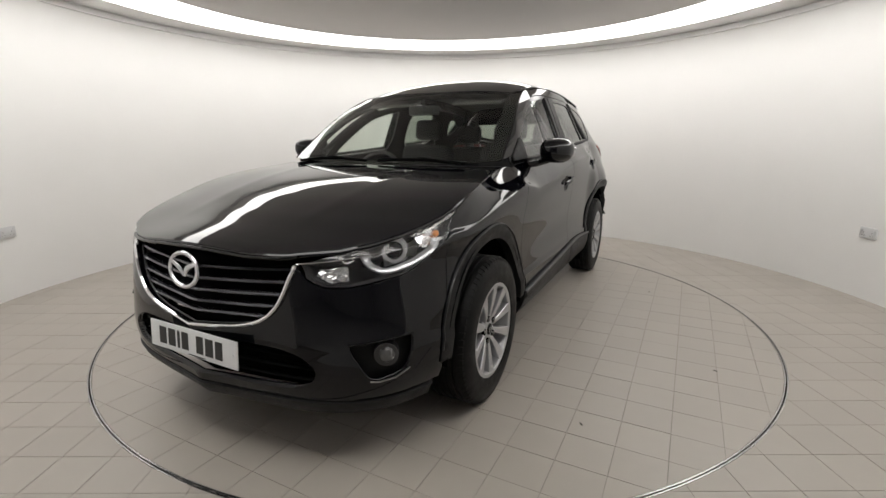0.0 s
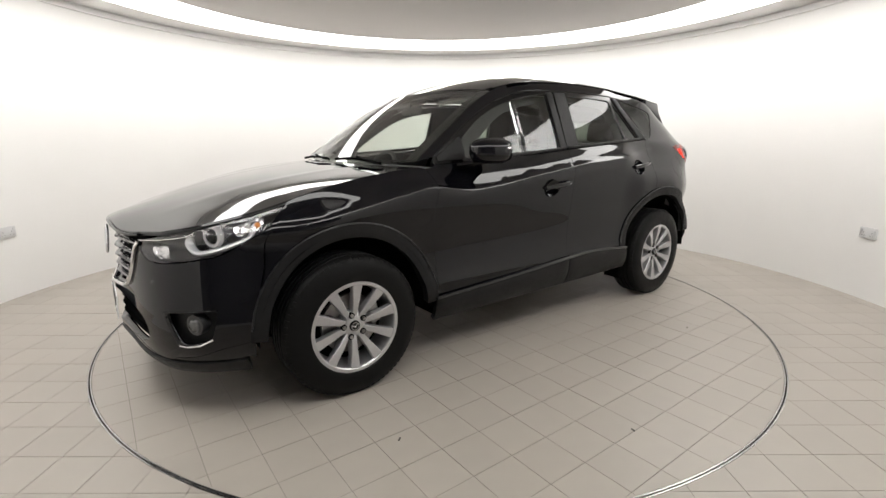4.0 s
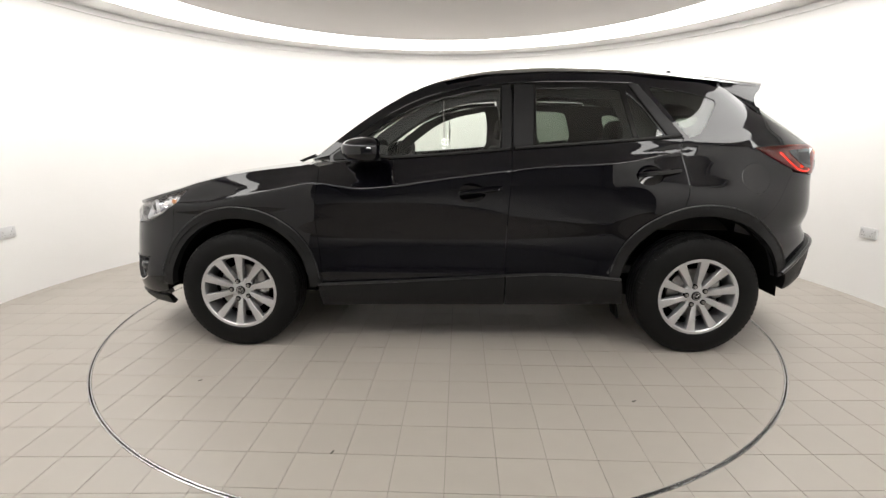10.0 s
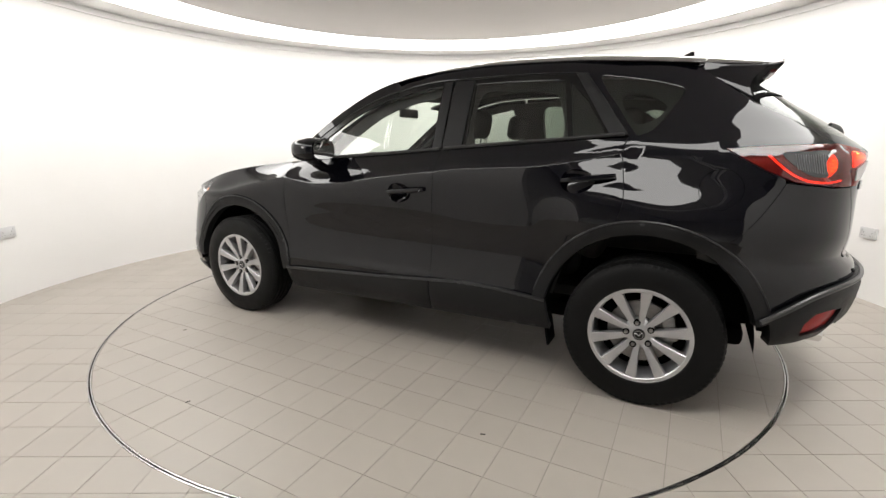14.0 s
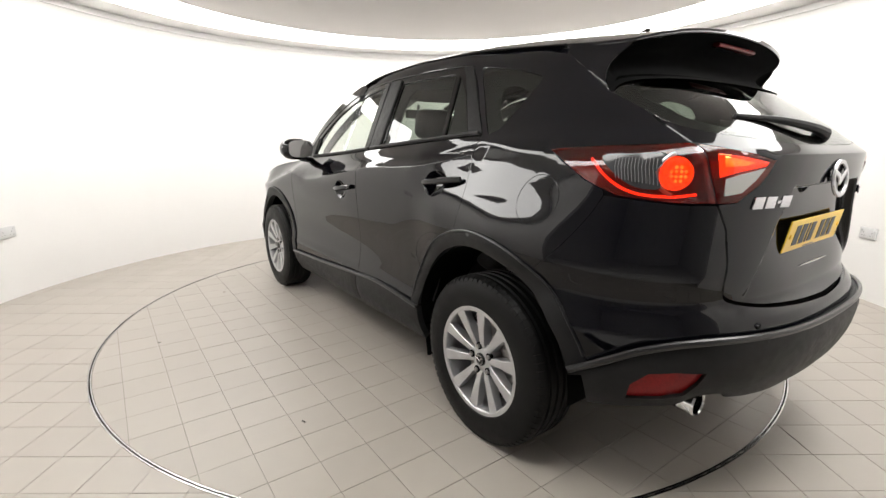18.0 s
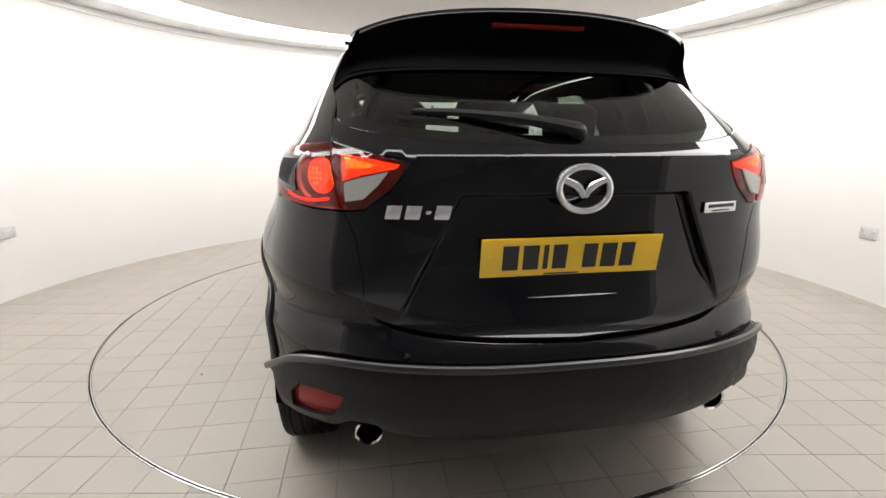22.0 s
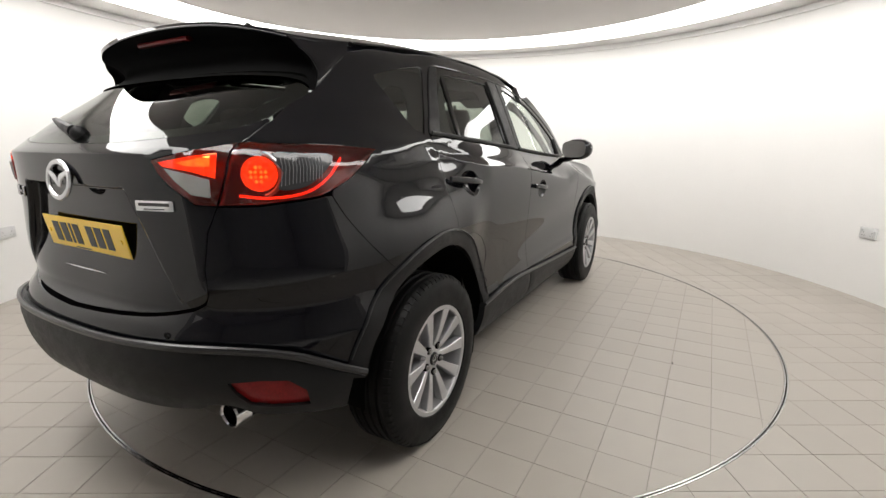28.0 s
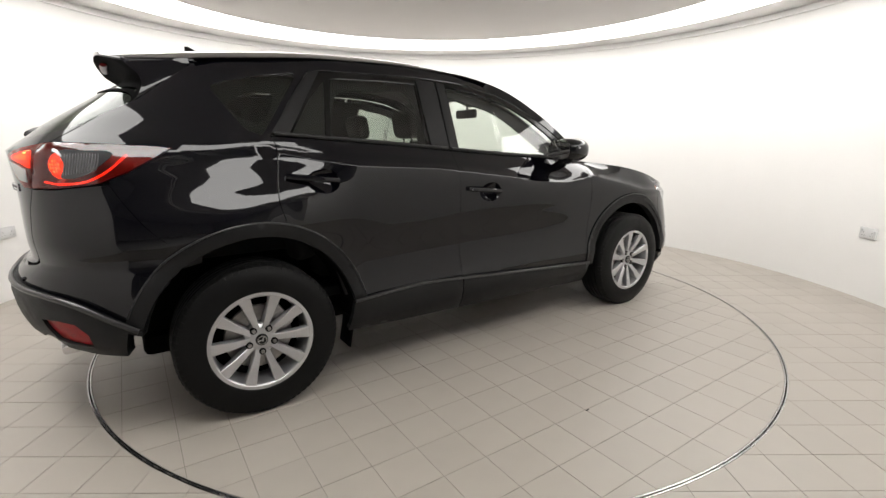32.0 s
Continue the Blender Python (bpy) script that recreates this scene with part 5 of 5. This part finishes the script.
        guide = [tuple(flank([q])[0] * [1, 1, 1] - [-0.010, 0.010, 0]) for q in line([S(-1.768, 1.172), S(-1.835, 1.112), S(-1.905, 1.074), S(-1.985, 1.064), T(0.66, 1.072)], 5)]
        part("light_guide", fl(sweep(guide, 0.007, 0.008)), REDRING, lamp)
        ind = rounded([S(-1.80, 1.176), S(-1.88, 1.184), S(-1.962, 1.183), S(-1.945, 1.135), S(-1.962, 1.090), S(-1.912, 1.090), S(-1.86, 1.118)], 3)
        finish("indicator", fl(sheet(flank, ind, off=0.0105, step=0.03, skirt=0.006)), SMOKE, lamp, "smoked indicator window")
        for k in range(13):
            x0 = -1.845 - 0.0085 * k
            rib = [tuple(flank([S(x, z)])[0] + [0, 0.013, 0]) for x, z in ((x0, 1.176), (x0 - 0.004, 1.150), (x0 - 0.014, 1.118 - 0.0016 * k))]
            part("indicator_rib", fl(sweep(rib, 0.0018, 0.0035)), RIB, lamp)
        inn = finish("gate_lamp", fl(sheet(flank, wedge, off=-0.035, step=0.03, skirt=-0.034)), RED, tg, "red and clear inner tail lamp, partly lit")
        ln = finish("lens", fl(sheet(flank, wedge, off=0.003, step=0.025, skirt=0.004, crown=0.004)), REDLENS, inn)
        ln.visible_shadow = False
        glow = [T(0.610, 1.190), T(0.56, 1.182), T(0.468, 1.164), T(0.478, 1.154), T(0.56, 1.138), T(0.610, 1.122)]
        finish("lit_band", fl(sheet(flank, glow, off=0.0, step=0.03, skirt=0.006)), REDGLOW, inn)
        finish("lit_core", fl(sheet(flank, [T(0.600, 1.182), T(0.55, 1.170), T(0.52, 1.163), T(0.545, 1.155), T(0.600, 1.152)], off=0.003, step=0.03, skirt=0.004)), REDCORE, inn)
        rev = [T(0.600, 1.118), T(0.565, 1.130), T(0.492, 1.148), T(0.520, 1.112), T(0.556, 1.078), T(0.600, 1.070)]
        finish("reversing_lens", fl(sheet(flank, rev, off=0.011, step=0.02, skirt=0.008)), RIBBED, inn, "clear ribbed reversing light")
        finish("luggage_trim", fl(sheet(flank, [S(-1.55, 0.72), S(-1.55, 1.235), T(0.66, 1.235), T(0.56, 1.225), T(0.40, 1.20), T(0.40, 0.72)], off=-0.085, step=0.08, skirt=0)), DASH, car)
    # bumper, painted upper part and grained lower part
    upper = (line([T(0, 0.694), T(0.24, 0.702), T(0.42, 0.715), T(0.535, 0.742), T(0.568, 0.785)]) + [T(0.572, 0.868), T(0.585, 0.97), T(0.612, 1.040), T(0.70, 1.041), S(-1.862, 1.058)]
             + on(shift(line(SEAM), -0.004, 0)) + on(arch(*AR, RR_OUT - 0.02, 124, 164, 12)) + line([S(-1.86, 0.545), S(-1.97, 0.608), T(0.66, 0.640), T(0.5, 0.650), T(0.25, 0.652), T(0, 0.652)]))
    bump = finish("rear_bumper", sheet(flank, mirror_outline(upper), step=0.03, skirt=0.03), PAINT, car)
    # black sheet behind the tailgate's gap, its shade put into the colour
    ledge = mirror_outline([T(0, 0.75), T(0.55, 0.79), T(0.60, 0.70), T(0.5, 0.66), T(0, 0.64)])
    finish("shut_gap_shade", sheet(flank, ledge, off=-0.03, step=0.06, skirt=0), SHADOW, bump)
    crease = line([S(-1.785, 0.500), S(-1.86, 0.541), S(-1.97, 0.604), T(0.66, 0.636), T(0.5, 0.646), T(0.25, 0.648), T(0, 0.648)])
    low = crease[::-1] + on(arch(*AR, RR_OUT - 0.02, 166, 172, 3)) + line([S(-1.84, 0.395), S(-1.93, 0.400), T(0.72, 0.408), T(0.66, 0.415), T(0.625, 0.440), T(0.60, 0.452), T(0.54, 0.452), T(0.50, 0.432), T(0.3, 0.415), T(0, 0.420)])
    refl = [T(0.745, 0.530), T(0.69, 0.540), T(0.618, 0.538), T(0.632, 0.500), T(0.655, 0.462), T(0.70, 0.448), T(0.775, 0.440), T(0.775, 0.49)]
    rr = [(-2 * A_END - a, z) for a, z in refl]
    half_edge = [flank([q])[0] for q in crease]
    whole = [tuple(p + [-0.018, 0.016 * min(1, abs(p[1]) / 0.6), 0.000]) for p in half_edge] + [tuple((p + [-0.018, 0.016 * min(1, abs(p[1]) / 0.6), 0.000]) * [1, -1, 1]) for p in half_edge[-2::-1]]
    # bar added on the ledge so that it catches a highlight
    part("bumper_edge", sweep(whole, 0.018, 0.024), EDGE, bump, "satin ledge along the lower bumper")
    lower = finish("lower_bumper", sheet(flank, mirror_outline(low), [refl, rr], off=0.016, step=0.03, skirt=0.05, crown=0.010), PLASTIC, bump, "matte grained lower bumper")
    for sgn in (1, -1):
        fl = (lambda b: b) if sgn > 0 else flip_y
        finish("rear_reflector", fl(sheet(flank, refl, off=0.012, skirt=0.01, crown=0.004)), REFLECTOR, bump, "red rear fog reflector")
        finish("reflector_pocket", fl(sheet(flank, rounded([T(0.80, 0.56), T(0.62, 0.56), T(0.57, 0.53), T(0.62, 0.45), T(0.70, 0.445), T(0.80, 0.45)], 3), off=-0.012, skirt=0)), SHADOW, bump)
        v, f = lathe([(0.034, 0.135), (0.038, 0.140), (0.042, 0.134), (0.041, 0.085), (0.034, 0.085), (0.0335, 0.12)], 32)
        b = bm_from(v, f)
        bmesh.ops.transform(b, matrix=Matrix.Translation((-1.935, 0.565, 0.390)) @ Matrix.Rotation(radians(90), 4, "Z"), verts=b.verts[:])
        ex = part("exhaust_tip", fl(b), CHROME, car, "round polished exhaust tip")
        bm = bmesh.new()
        cylinder(bm, (-1.995, 0.565, 0.390), 0.036, 0.01, "X", 24)
        part("exhaust_bore", fl(bm), SHADOW, ex)
        bm = bmesh.new()
        cylinder(bm, (-1.93, 0.565, 0.390), 0.037, 0.19, "X", 24)
        part("exhaust_pipe", fl(bm), SHADOW, ex)
        bm = bmesh.new()
        cylinder(bm, tuple(flank([T(0.46, 0.668)])[0]), 0.010, 0.006, "X", 16)
        part("parking_sensor", fl(bm), GLOSS, bump)
    # antenna fin
    P = [(-1.32, 0.0, 1.660), (-1.37, 0.0, 1.694), (-1.415, 0.0, 1.716), (-1.43, 0.0, 1.714), (-1.43, 0.0, 1.650)]
    v = [Vector(p) + Vector((0, 0.028 if p[2] < 1.68 else 0.006, 0)) for p in P] + [Vector(p) - Vector((0, 0.028 if p[2] < 1.68 else 0.006, 0)) for p in P]
    n = len(P)
    b = bm_from(v, [tuple(range(n)), tuple(range(2 * n - 1, n - 1, -1))] + [(i, (i + 1) % n, n + (i + 1) % n, n + i) for i in range(n)])
    part("antenna_fin", b, GLOSS, car, "small roof antenna fin")


def build_mirrors(car):
    for sgn in (1, -1):
        fl = (lambda b: b) if sgn > 0 else flip_y
        bm = bmesh.new()
        bmesh.ops.create_uvsphere(bm, u_segments=32, v_segments=18, radius=1.0)
        for v in bm.verts:
            x, y, z = v.co
            s = lambda q: math.copysign(abs(q) ** 0.72, q)
            X, Y, Z = s(x), s(y), s(z)
            slim = 1 - 0.20 * max(0.0, Y) ** 2
            v.co = (0.088 * X + (0.050 * (1 - Y * Y) * X if X > 0 else 0.0), 0.094 * Y, (0.070 if Z > 0 else 0.074) * Z * slim * (1 - 0.10 * max(0.0, X)))
        bmesh.ops.transform(bm, matrix=pose(0.545, 0.952, 1.180, 0, 0, -8), verts=bm.verts[:])
        mir = part("door_mirror", fl(bm), PAINT, car, "gloss black door mirror", angle=1.2)
        bm = bmesh.new()
        bmesh.ops.create_circle(bm, cap_ends=True, segments=28, radius=1.0)
        for v in bm.verts:
            v.co = Vector((0, 0.078 * math.copysign(abs(v.co.x) ** 0.6, v.co.x), 0.056 * math.copysign(abs(v.co.y) ** 0.6, v.co.y)))
        bmesh.ops.transform(bm, matrix=pose(0.4495, 0.939, 1.180, 0, 0, -8), verts=bm.verts[:])
        part("mirror_glass", fl(bm), MIRRORGLASS, mir, "reflecting mirror glass")
        foot = sweep([(0.655, 0.800, 1.098), (0.62, 0.850, 1.105), (0.57, 0.915, 1.128)], 0.09, 0.040)
        part("mirror_foot", fl(foot), GLOSS, mir)
        ind = sweep([(0.500, 1.047, 1.192), (0.575, 1.028, 1.196), (0.632, 0.990, 1.200), (0.660, 0.945, 1.202)], 0.010, 0.012)
        part("repeater_lamp", fl(ind), SATIN, mir, "clear indicator strip")


def build_wheel(car, x, sgn, front):
    """Ten-spoke alloy wheel; built with its outer face towards +y."""
    wheel = new("wheel")
    wheel.parent = car
    wheel["label"] = "ten-spoke silver alloy wheel with black tyre"
    wheel.location = (x, 0.795 * sgn, HUB_Z)
    wheel.rotation_euler = (0, radians({(1, True): 14, (1, False): 13, (-1, True): 22, (-1, False): 35}[(sgn, front)]), 0 if sgn > 0 else math.pi)
    key = "wheel_parts"
    if key in WHEEL:
        for nm, me in WHEEL[key]:
            tagged(attach(nm, me, wheel), kind="stuff" if nm == "tread" else "")
        return
    made = []

    def add(name, bm, mat, angle=0.5):
        ob = part(name, bm, mat, wheel, angle=angle)
        if name == "tread":
            ob["kind"] = "stuff"
        made.append((name, ob.data))
    R = HUB_Z + 0.003
    prof = [(0.222, 0.098), (0.232, 0.108), (0.262, 0.1125), (0.300, 0.110), (0.326, 0.102), (0.340, 0.094), (R - 0.003, 0.080)]
    for g in (0.055, 0.018, -0.018, -0.055):
        prof += [(R, g + 0.008), (R - 0.008, g + 0.005), (R - 0.008, g - 0.005), (R, g - 0.008)]
    prof += [(R - 0.003, -0.082), (0.340, -0.094), (0.326, -0.102), (0.262, -0.112), (0.222, -0.10)]
    v, f = lathe(prof, 96)
    add("tyre", bm_from(v, f), RUBBER)
    # shoulder tread blocks
    v, f = [], []
    for s in (1, -1):
        for i in range(72):
            a = 2 * math.pi * i / 72
            b0 = len(v)
            da = 0.030
            for aa in (a - da, a + da):
                for rr, yy in ((R + 0.0005, 0.078), (R - 0.0105, 0.0965), (R - 0.022, 0.1005), (R - 0.03, 0.085)):
                    v.append((rr * math.cos(aa), s * yy, rr * math.sin(aa)))
            f += [(b0, b0 + 1, b0 + 5, b0 + 4), (b0 + 1, b0 + 2, b0 + 6, b0 + 5), (b0, b0 + 1, b0 + 2, b0 + 3), (b0 + 4, b0 + 5, b0 + 6, b0 + 7)]
    add("tread", bm_from(v, f), RUBBER)
    v, f = lathe([(0.231, 0.098), (0.229, 0.104), (0.213, 0.104), (0.208, 0.099), (0.205, 0.080), (0.199, 0.0), (0.210, -0.09), (0.228, -0.10), (0.222, -0.02), (0.224, 0.08)], 72)
    add("rim", bm_from(v, f), ALLOY)
    # spokes
    for k in range(10):
        a = 2 * math.pi * k / 10
        sec = []
        for r, w, y, h in ((0.040, 0.026, 0.071, 0.050), (0.075, 0.027, 0.082, 0.046), (0.13, 0.035, 0.092, 0.040), (0.18, 0.045, 0.098, 0.034), (0.216, 0.054, 0.1025, 0.030)):
            sec.append([(r, -w / 2, y - h), (r, -w / 2, y - 0.003), (r, -w / 2 + 0.0025, y), (r, w / 2 - 0.0025, y), (r, w / 2, y - 0.003), (r, w / 2, y - h)])
        b = bmesh.new()
        rows = [[b.verts.new((r * math.cos(a) - t * math.sin(a), y, r * math.sin(a) + t * math.cos(a))) for r, t, y in s] for s in sec]
        for p, q in zip(rows, rows[1:]):
            for i in range(6):
                b.faces.new((p[i], p[(i + 1) % 6], q[(i + 1) % 6], q[i]))
        b.faces.new(rows[-1])
        b.faces.new(rows[0][::-1])
        add("spoke", b, ALLOY, 0.35)
    v, f = lathe([(0.0, 0.078), (0.034, 0.078), (0.046, 0.076), (0.062, 0.070), (0.072, 0.060), (0.070, 0.02), (0.0, 0.02)], 40)
    b = bm_from(v, f)
    bmesh.ops.remove_doubles(b, verts=b.verts[:], dist=1e-5)
    add("hub", b, ALLOY)
    v, f = lathe([(0.0, 0.086), (0.022, 0.086), (0.027, 0.083), (0.028, 0.076), (0.0, 0.076)], 32)
    b = bm_from(v, f)
    bmesh.ops.remove_doubles(b, verts=b.verts[:], dist=1e-5)
    add("centre_cap", b, GLOSS)
    v, f = lathe([(0.0175, 0.0875), (0.0205, 0.0875), (0.0205, 0.085), (0.0175, 0.085)], 28)
    add("cap_ring", bm_from(v, f), SATIN)
    for s in (1, -1):
        add("cap_wing", sweep([(0, 0.0868, -0.007), (s * 0.007, 0.0868, 0.003), (s * 0.016, 0.0868, 0.007)], 0.005, 0.002, up=(0, 1, 0)), SATIN)
    for k in range(5):
        a = 2 * math.pi * (k + 0.25) / 5
        # black disc round each nut stands in for the shade of its recess
        b = bmesh.new()
        cylinder(b, (0.057 * math.cos(a), 0.074, 0.057 * math.sin(a)), 0.0155, 0.012, "Y", 20)
        add("nut_recess_shade", b, SHADOW)
        b = bmesh.new()
        cylinder(b, (0.057 * math.cos(a), 0.080, 0.057 * math.sin(a)), 0.0105, 0.016, "Y", 6, r2=0.009)
        add("wheel_nut", b, STEEL)
    v, f = lathe([(0.075, 0.028), (0.148, 0.028), (0.148, 0.004), (0.075, 0.004)], 48)
    add("brake_disc", bm_from(v, f), STEEL)
    b = bmesh.new()
    box(b, (-0.128, 0.02, 0.02), (0.06, 0.055, 0.15), bevel=0.012)
    add("brake_caliper", b, STEEL)
    v, f = lathe([(0.0, -0.03), (0.205, -0.03), (0.205, -0.034), (0.0, -0.034)], 32)
    b = bm_from(v, f)
    bmesh.ops.remove_doubles(b, verts=b.verts[:], dist=1e-5)
    add("brake_shield", b, SHADOW)
    WHEEL[key] = made


WHEEL = {}


def seat(car, x, y, w, rest_h, head=True):
    s = new("front_seat" if w < 0.6 else "rear_seat")
    s.parent = car
    s["label"] = "black cloth car seat with headrest"
    bm = bmesh.new()
    box(bm, (x + 0.05, y, 0.60), (0.52, w, 0.18), bevel=0.05, seg=3)
    part("cushion", bm, FABRIC, s)
    bm = bmesh.new()
    box(bm, (0, 0, rest_h / 2), (0.16, w, rest_h), bevel=0.06, seg=3)
    for v in bm.verts:
        v.co.y *= 1 - 0.12 * max(0, v.co.z / rest_h - 0.4)
    bmesh.ops.transform(bm, matrix=pose(x - 0.24, y, 0.62, 0, -16, 0), verts=bm.verts[:])
    part("backrest", bm, FABRIC, s)
    hx = x - 0.24 - math.sin(radians(16)) * (rest_h + 0.1)
    for dy in ((0,) if w < 0.6 else (-0.40, 0.0, 0.40)):
        bm = bmesh.new()
        box(bm, (0, 0, 0), (0.10, 0.25, 0.17), bevel=0.045, seg=3)
        bmesh.ops.transform(bm, matrix=pose(hx + 0.02, y + dy, 0.62 + rest_h + 0.11, 0, -10, 0), verts=bm.verts[:])
        part("headrest", bm, FABRIC, s)
        for k in (-0.05, 0.05):
            part("headrest_post", sweep([(hx + 0.03, y + dy + k, 0.62 + rest_h - 0.06), (hx + 0.02, y + dy + k, 0.62 + rest_h + 0.08)], 0.012, 0.012, up=(1, 0, 0)), SATIN, s)


def build_cabin(car):
    seat(car, 0.12, 0.37, 0.50, 0.60)
    seat(car, 0.12, -0.37, 0.50, 0.60)
    seat(car, -0.78, 0.0, 1.24, 0.58)
    bm = bmesh.new()
    box(bm, (-0.15, 0, 0.46), (2.1, 1.40, 0.06), bevel=0.02)
    box(bm, (-1.50, 0, 0.72), (0.80, 1.10, 0.08), bevel=0.02)
    part("cabin_floor", bm, FABRIC, car)
    bm = bmesh.new()
    box(bm, (-1.50, 0, 1.10), (0.62, 1.20, 0.03), bevel=0.01)
    part("parcel_cover", bm, FABRIC, car)
    # dashboard
    prof = [(1.02, 1.075), (0.90, 1.085), (0.72, 1.085), (0.62, 1.07), (0.58, 1.03), (0.62, 0.92), (0.66, 0.80), (0.72, 0.62), (1.0, 0.62)]
    ys = np.linspace(-0.72, 0.72, 17)
    v, f, n = [], [], len(prof)
    for y in ys:
        for px, pz in prof:
            k = 0.025 * math.exp(-((y + 0.37) / 0.16) ** 2) if pz > 1.02 and px < 0.8 else 0.0
            v.append((px - 0.10 * (y / 0.72) ** 2 * (px > 0.85), y, pz + k))
    for i in range(len(ys) - 1):
        for k in range(n - 1):
            f.append((i * n + k, i * n + k + 1, (i + 1) * n + k + 1, (i + 1) * n + k))
    part("dashboard", bm_from(v, f), DASH, car)
    # steering wheel on the right-hand side
    m = pose(0.50, -0.37, 0.985, 0, -24, 0)
    sw = new("steering_wheel")
    sw.parent = car
    pts = [tuple(m @ Vector((0, 0.185 * math.cos(t), 0.185 * math.sin(t)))) for t in np.linspace(0, 2 * math.pi, 36, endpoint=False)]
    part("wheel_rim", sweep(pts, 0.030, 0.030, closed=True, up=(1, 0, 0.4)), DASH, sw)
    bm = bmesh.new()
    box(bm, (0.02, 0, -0.01), (0.05, 0.15, 0.12), bevel=0.02)
    bmesh.ops.transform(bm, matrix=m, verts=bm.verts[:])
    part("wheel_boss", bm, DASH, sw)
    for a in (0, 180, 270):
        q = [tuple(m @ Vector((0.015, r * math.cos(radians(a)), r * math.sin(radians(a))))) for r in (0.06, 0.18)]
        part("wheel_spoke", sweep(q, 0.03, 0.02, up=(1, 0, 0)), SATIN, sw)
    part("steering_column", sweep([(0.52, -0.37, 0.98), (0.70, -0.37, 0.90)], 0.10, 0.10), DASH, car)
    # interior mirror and stem
    bm = bmesh.new()
    box(bm, (0.44, 0.0, 1.435), (0.03, 0.24, 0.065), bevel=0.014)
    im = part("interior_mirror", bm, DASH, car)
    part("mirror_stem", sweep([(0.455, 0.0, 1.44), (0.445, 0.0, 1.505)], 0.02, 0.02, up=(1, 0, 0)), DASH, im)
    for sgn in (1, -1):
        fl = (lambda b: b) if sgn > 0 else flip_y
        bm = bmesh.new()
        box(bm, (0.27, 0.34, 1.500), (0.16, 0.36, 0.02), m=Matrix.Rotation(0.3, 4, "Y"), bevel=0.008)
        part("sun_visor", fl(bm), LINING, car)
        # inner pillar linings
        pts = [(x - 0.06, float(half_width(x, z)) - 0.080, z - 0.055) for x, z in line(PILLAR[1:], 4)]
        part("pillar_lining", fl(sweep(pts, 0.035, 0.035)), DASH, car)
        # lining round the side windows, its openings smaller than the panes
        low = [(x, float(belt_z(x)) - 0.03) for x in (0.70, 0.3, -0.2, -0.7, -1.2)]
        ring_out = low + [(-1.52, 1.235), (-1.56, 1.40), (-1.46, 1.520), (-1.2, 1.548), (-0.9, 1.560), (-0.5, 1.566), (-0.1, 1.545), (0.15, 1.498), (0.36, 1.405), (0.52, 1.29)]
        up = lambda x, d: float(belt_z(x)) + d
        holes = [rounded([(0.53, up(0.53, 0.03)), (0.30, 1.355), (0.10, 1.452), (-0.10, 1.492), (-0.175, 1.480), (-0.165, up(-0.165, 0.03)), (0.2, up(0.2, 0.022))], 4),
                 rounded([(-0.42, 1.500), (-0.62, 1.508), (-0.80, 1.500), (-0.86, 1.46), (-0.90, up(-0.90, 0.04)), (-0.64, up(-0.64, 0.028)), (-0.43, up(-0.43, 0.04))], 4),
                 rounded([(-1.16, 1.470), (-1.24, 1.478), (-1.33, 1.440), (-1.36, 1.405), (-1.31, 1.350), (-1.235, 1.335), (-1.18, 1.40)], 4)]
        finish("window_lining", fl(sheet(flank, on(ring_out), [on(h) for h in holes], off=-0.060, step=0.05, skirt=0.012)), DASH, car, "dark inner lining round the side windows")
        part("pillar_lining", fl(sweep([(-1.56, 0.58, 1.15), (-1.50, 0.52, 1.36), (-1.46, 0.46, 1.46)], 0.05, 0.16, up=(1, 0, 0))), DASH, car)


def build_car():
    car = new("car")
    tagged(car, "glossy black SUV with silver alloy wheels and lit tail lamps", "car")
    build_body(car)
    build_cladding(car)
    build_front(car)
    build_rear(car)
    build_mirrors(car)
    build_cabin(car)
    for x, front in ((1.352, True), (-1.350, False)):
        for sgn in (1, -1):
            build_wheel(car, x, sgn, front)
    return car


car = build_car()
build_floor()
table = build_table()


def motions():
    times = [2.0 * k for k in range(17)]
    walk(table, [(t, pose(0, 0, 0, 0, 0, turn(t))) for t in times])
    walk(car, [(t, pose(0, 0, 0, 0, 0, turn(t)) @ pose(-0.1875, 0.0155, 0.0)) for t in times])


motions()
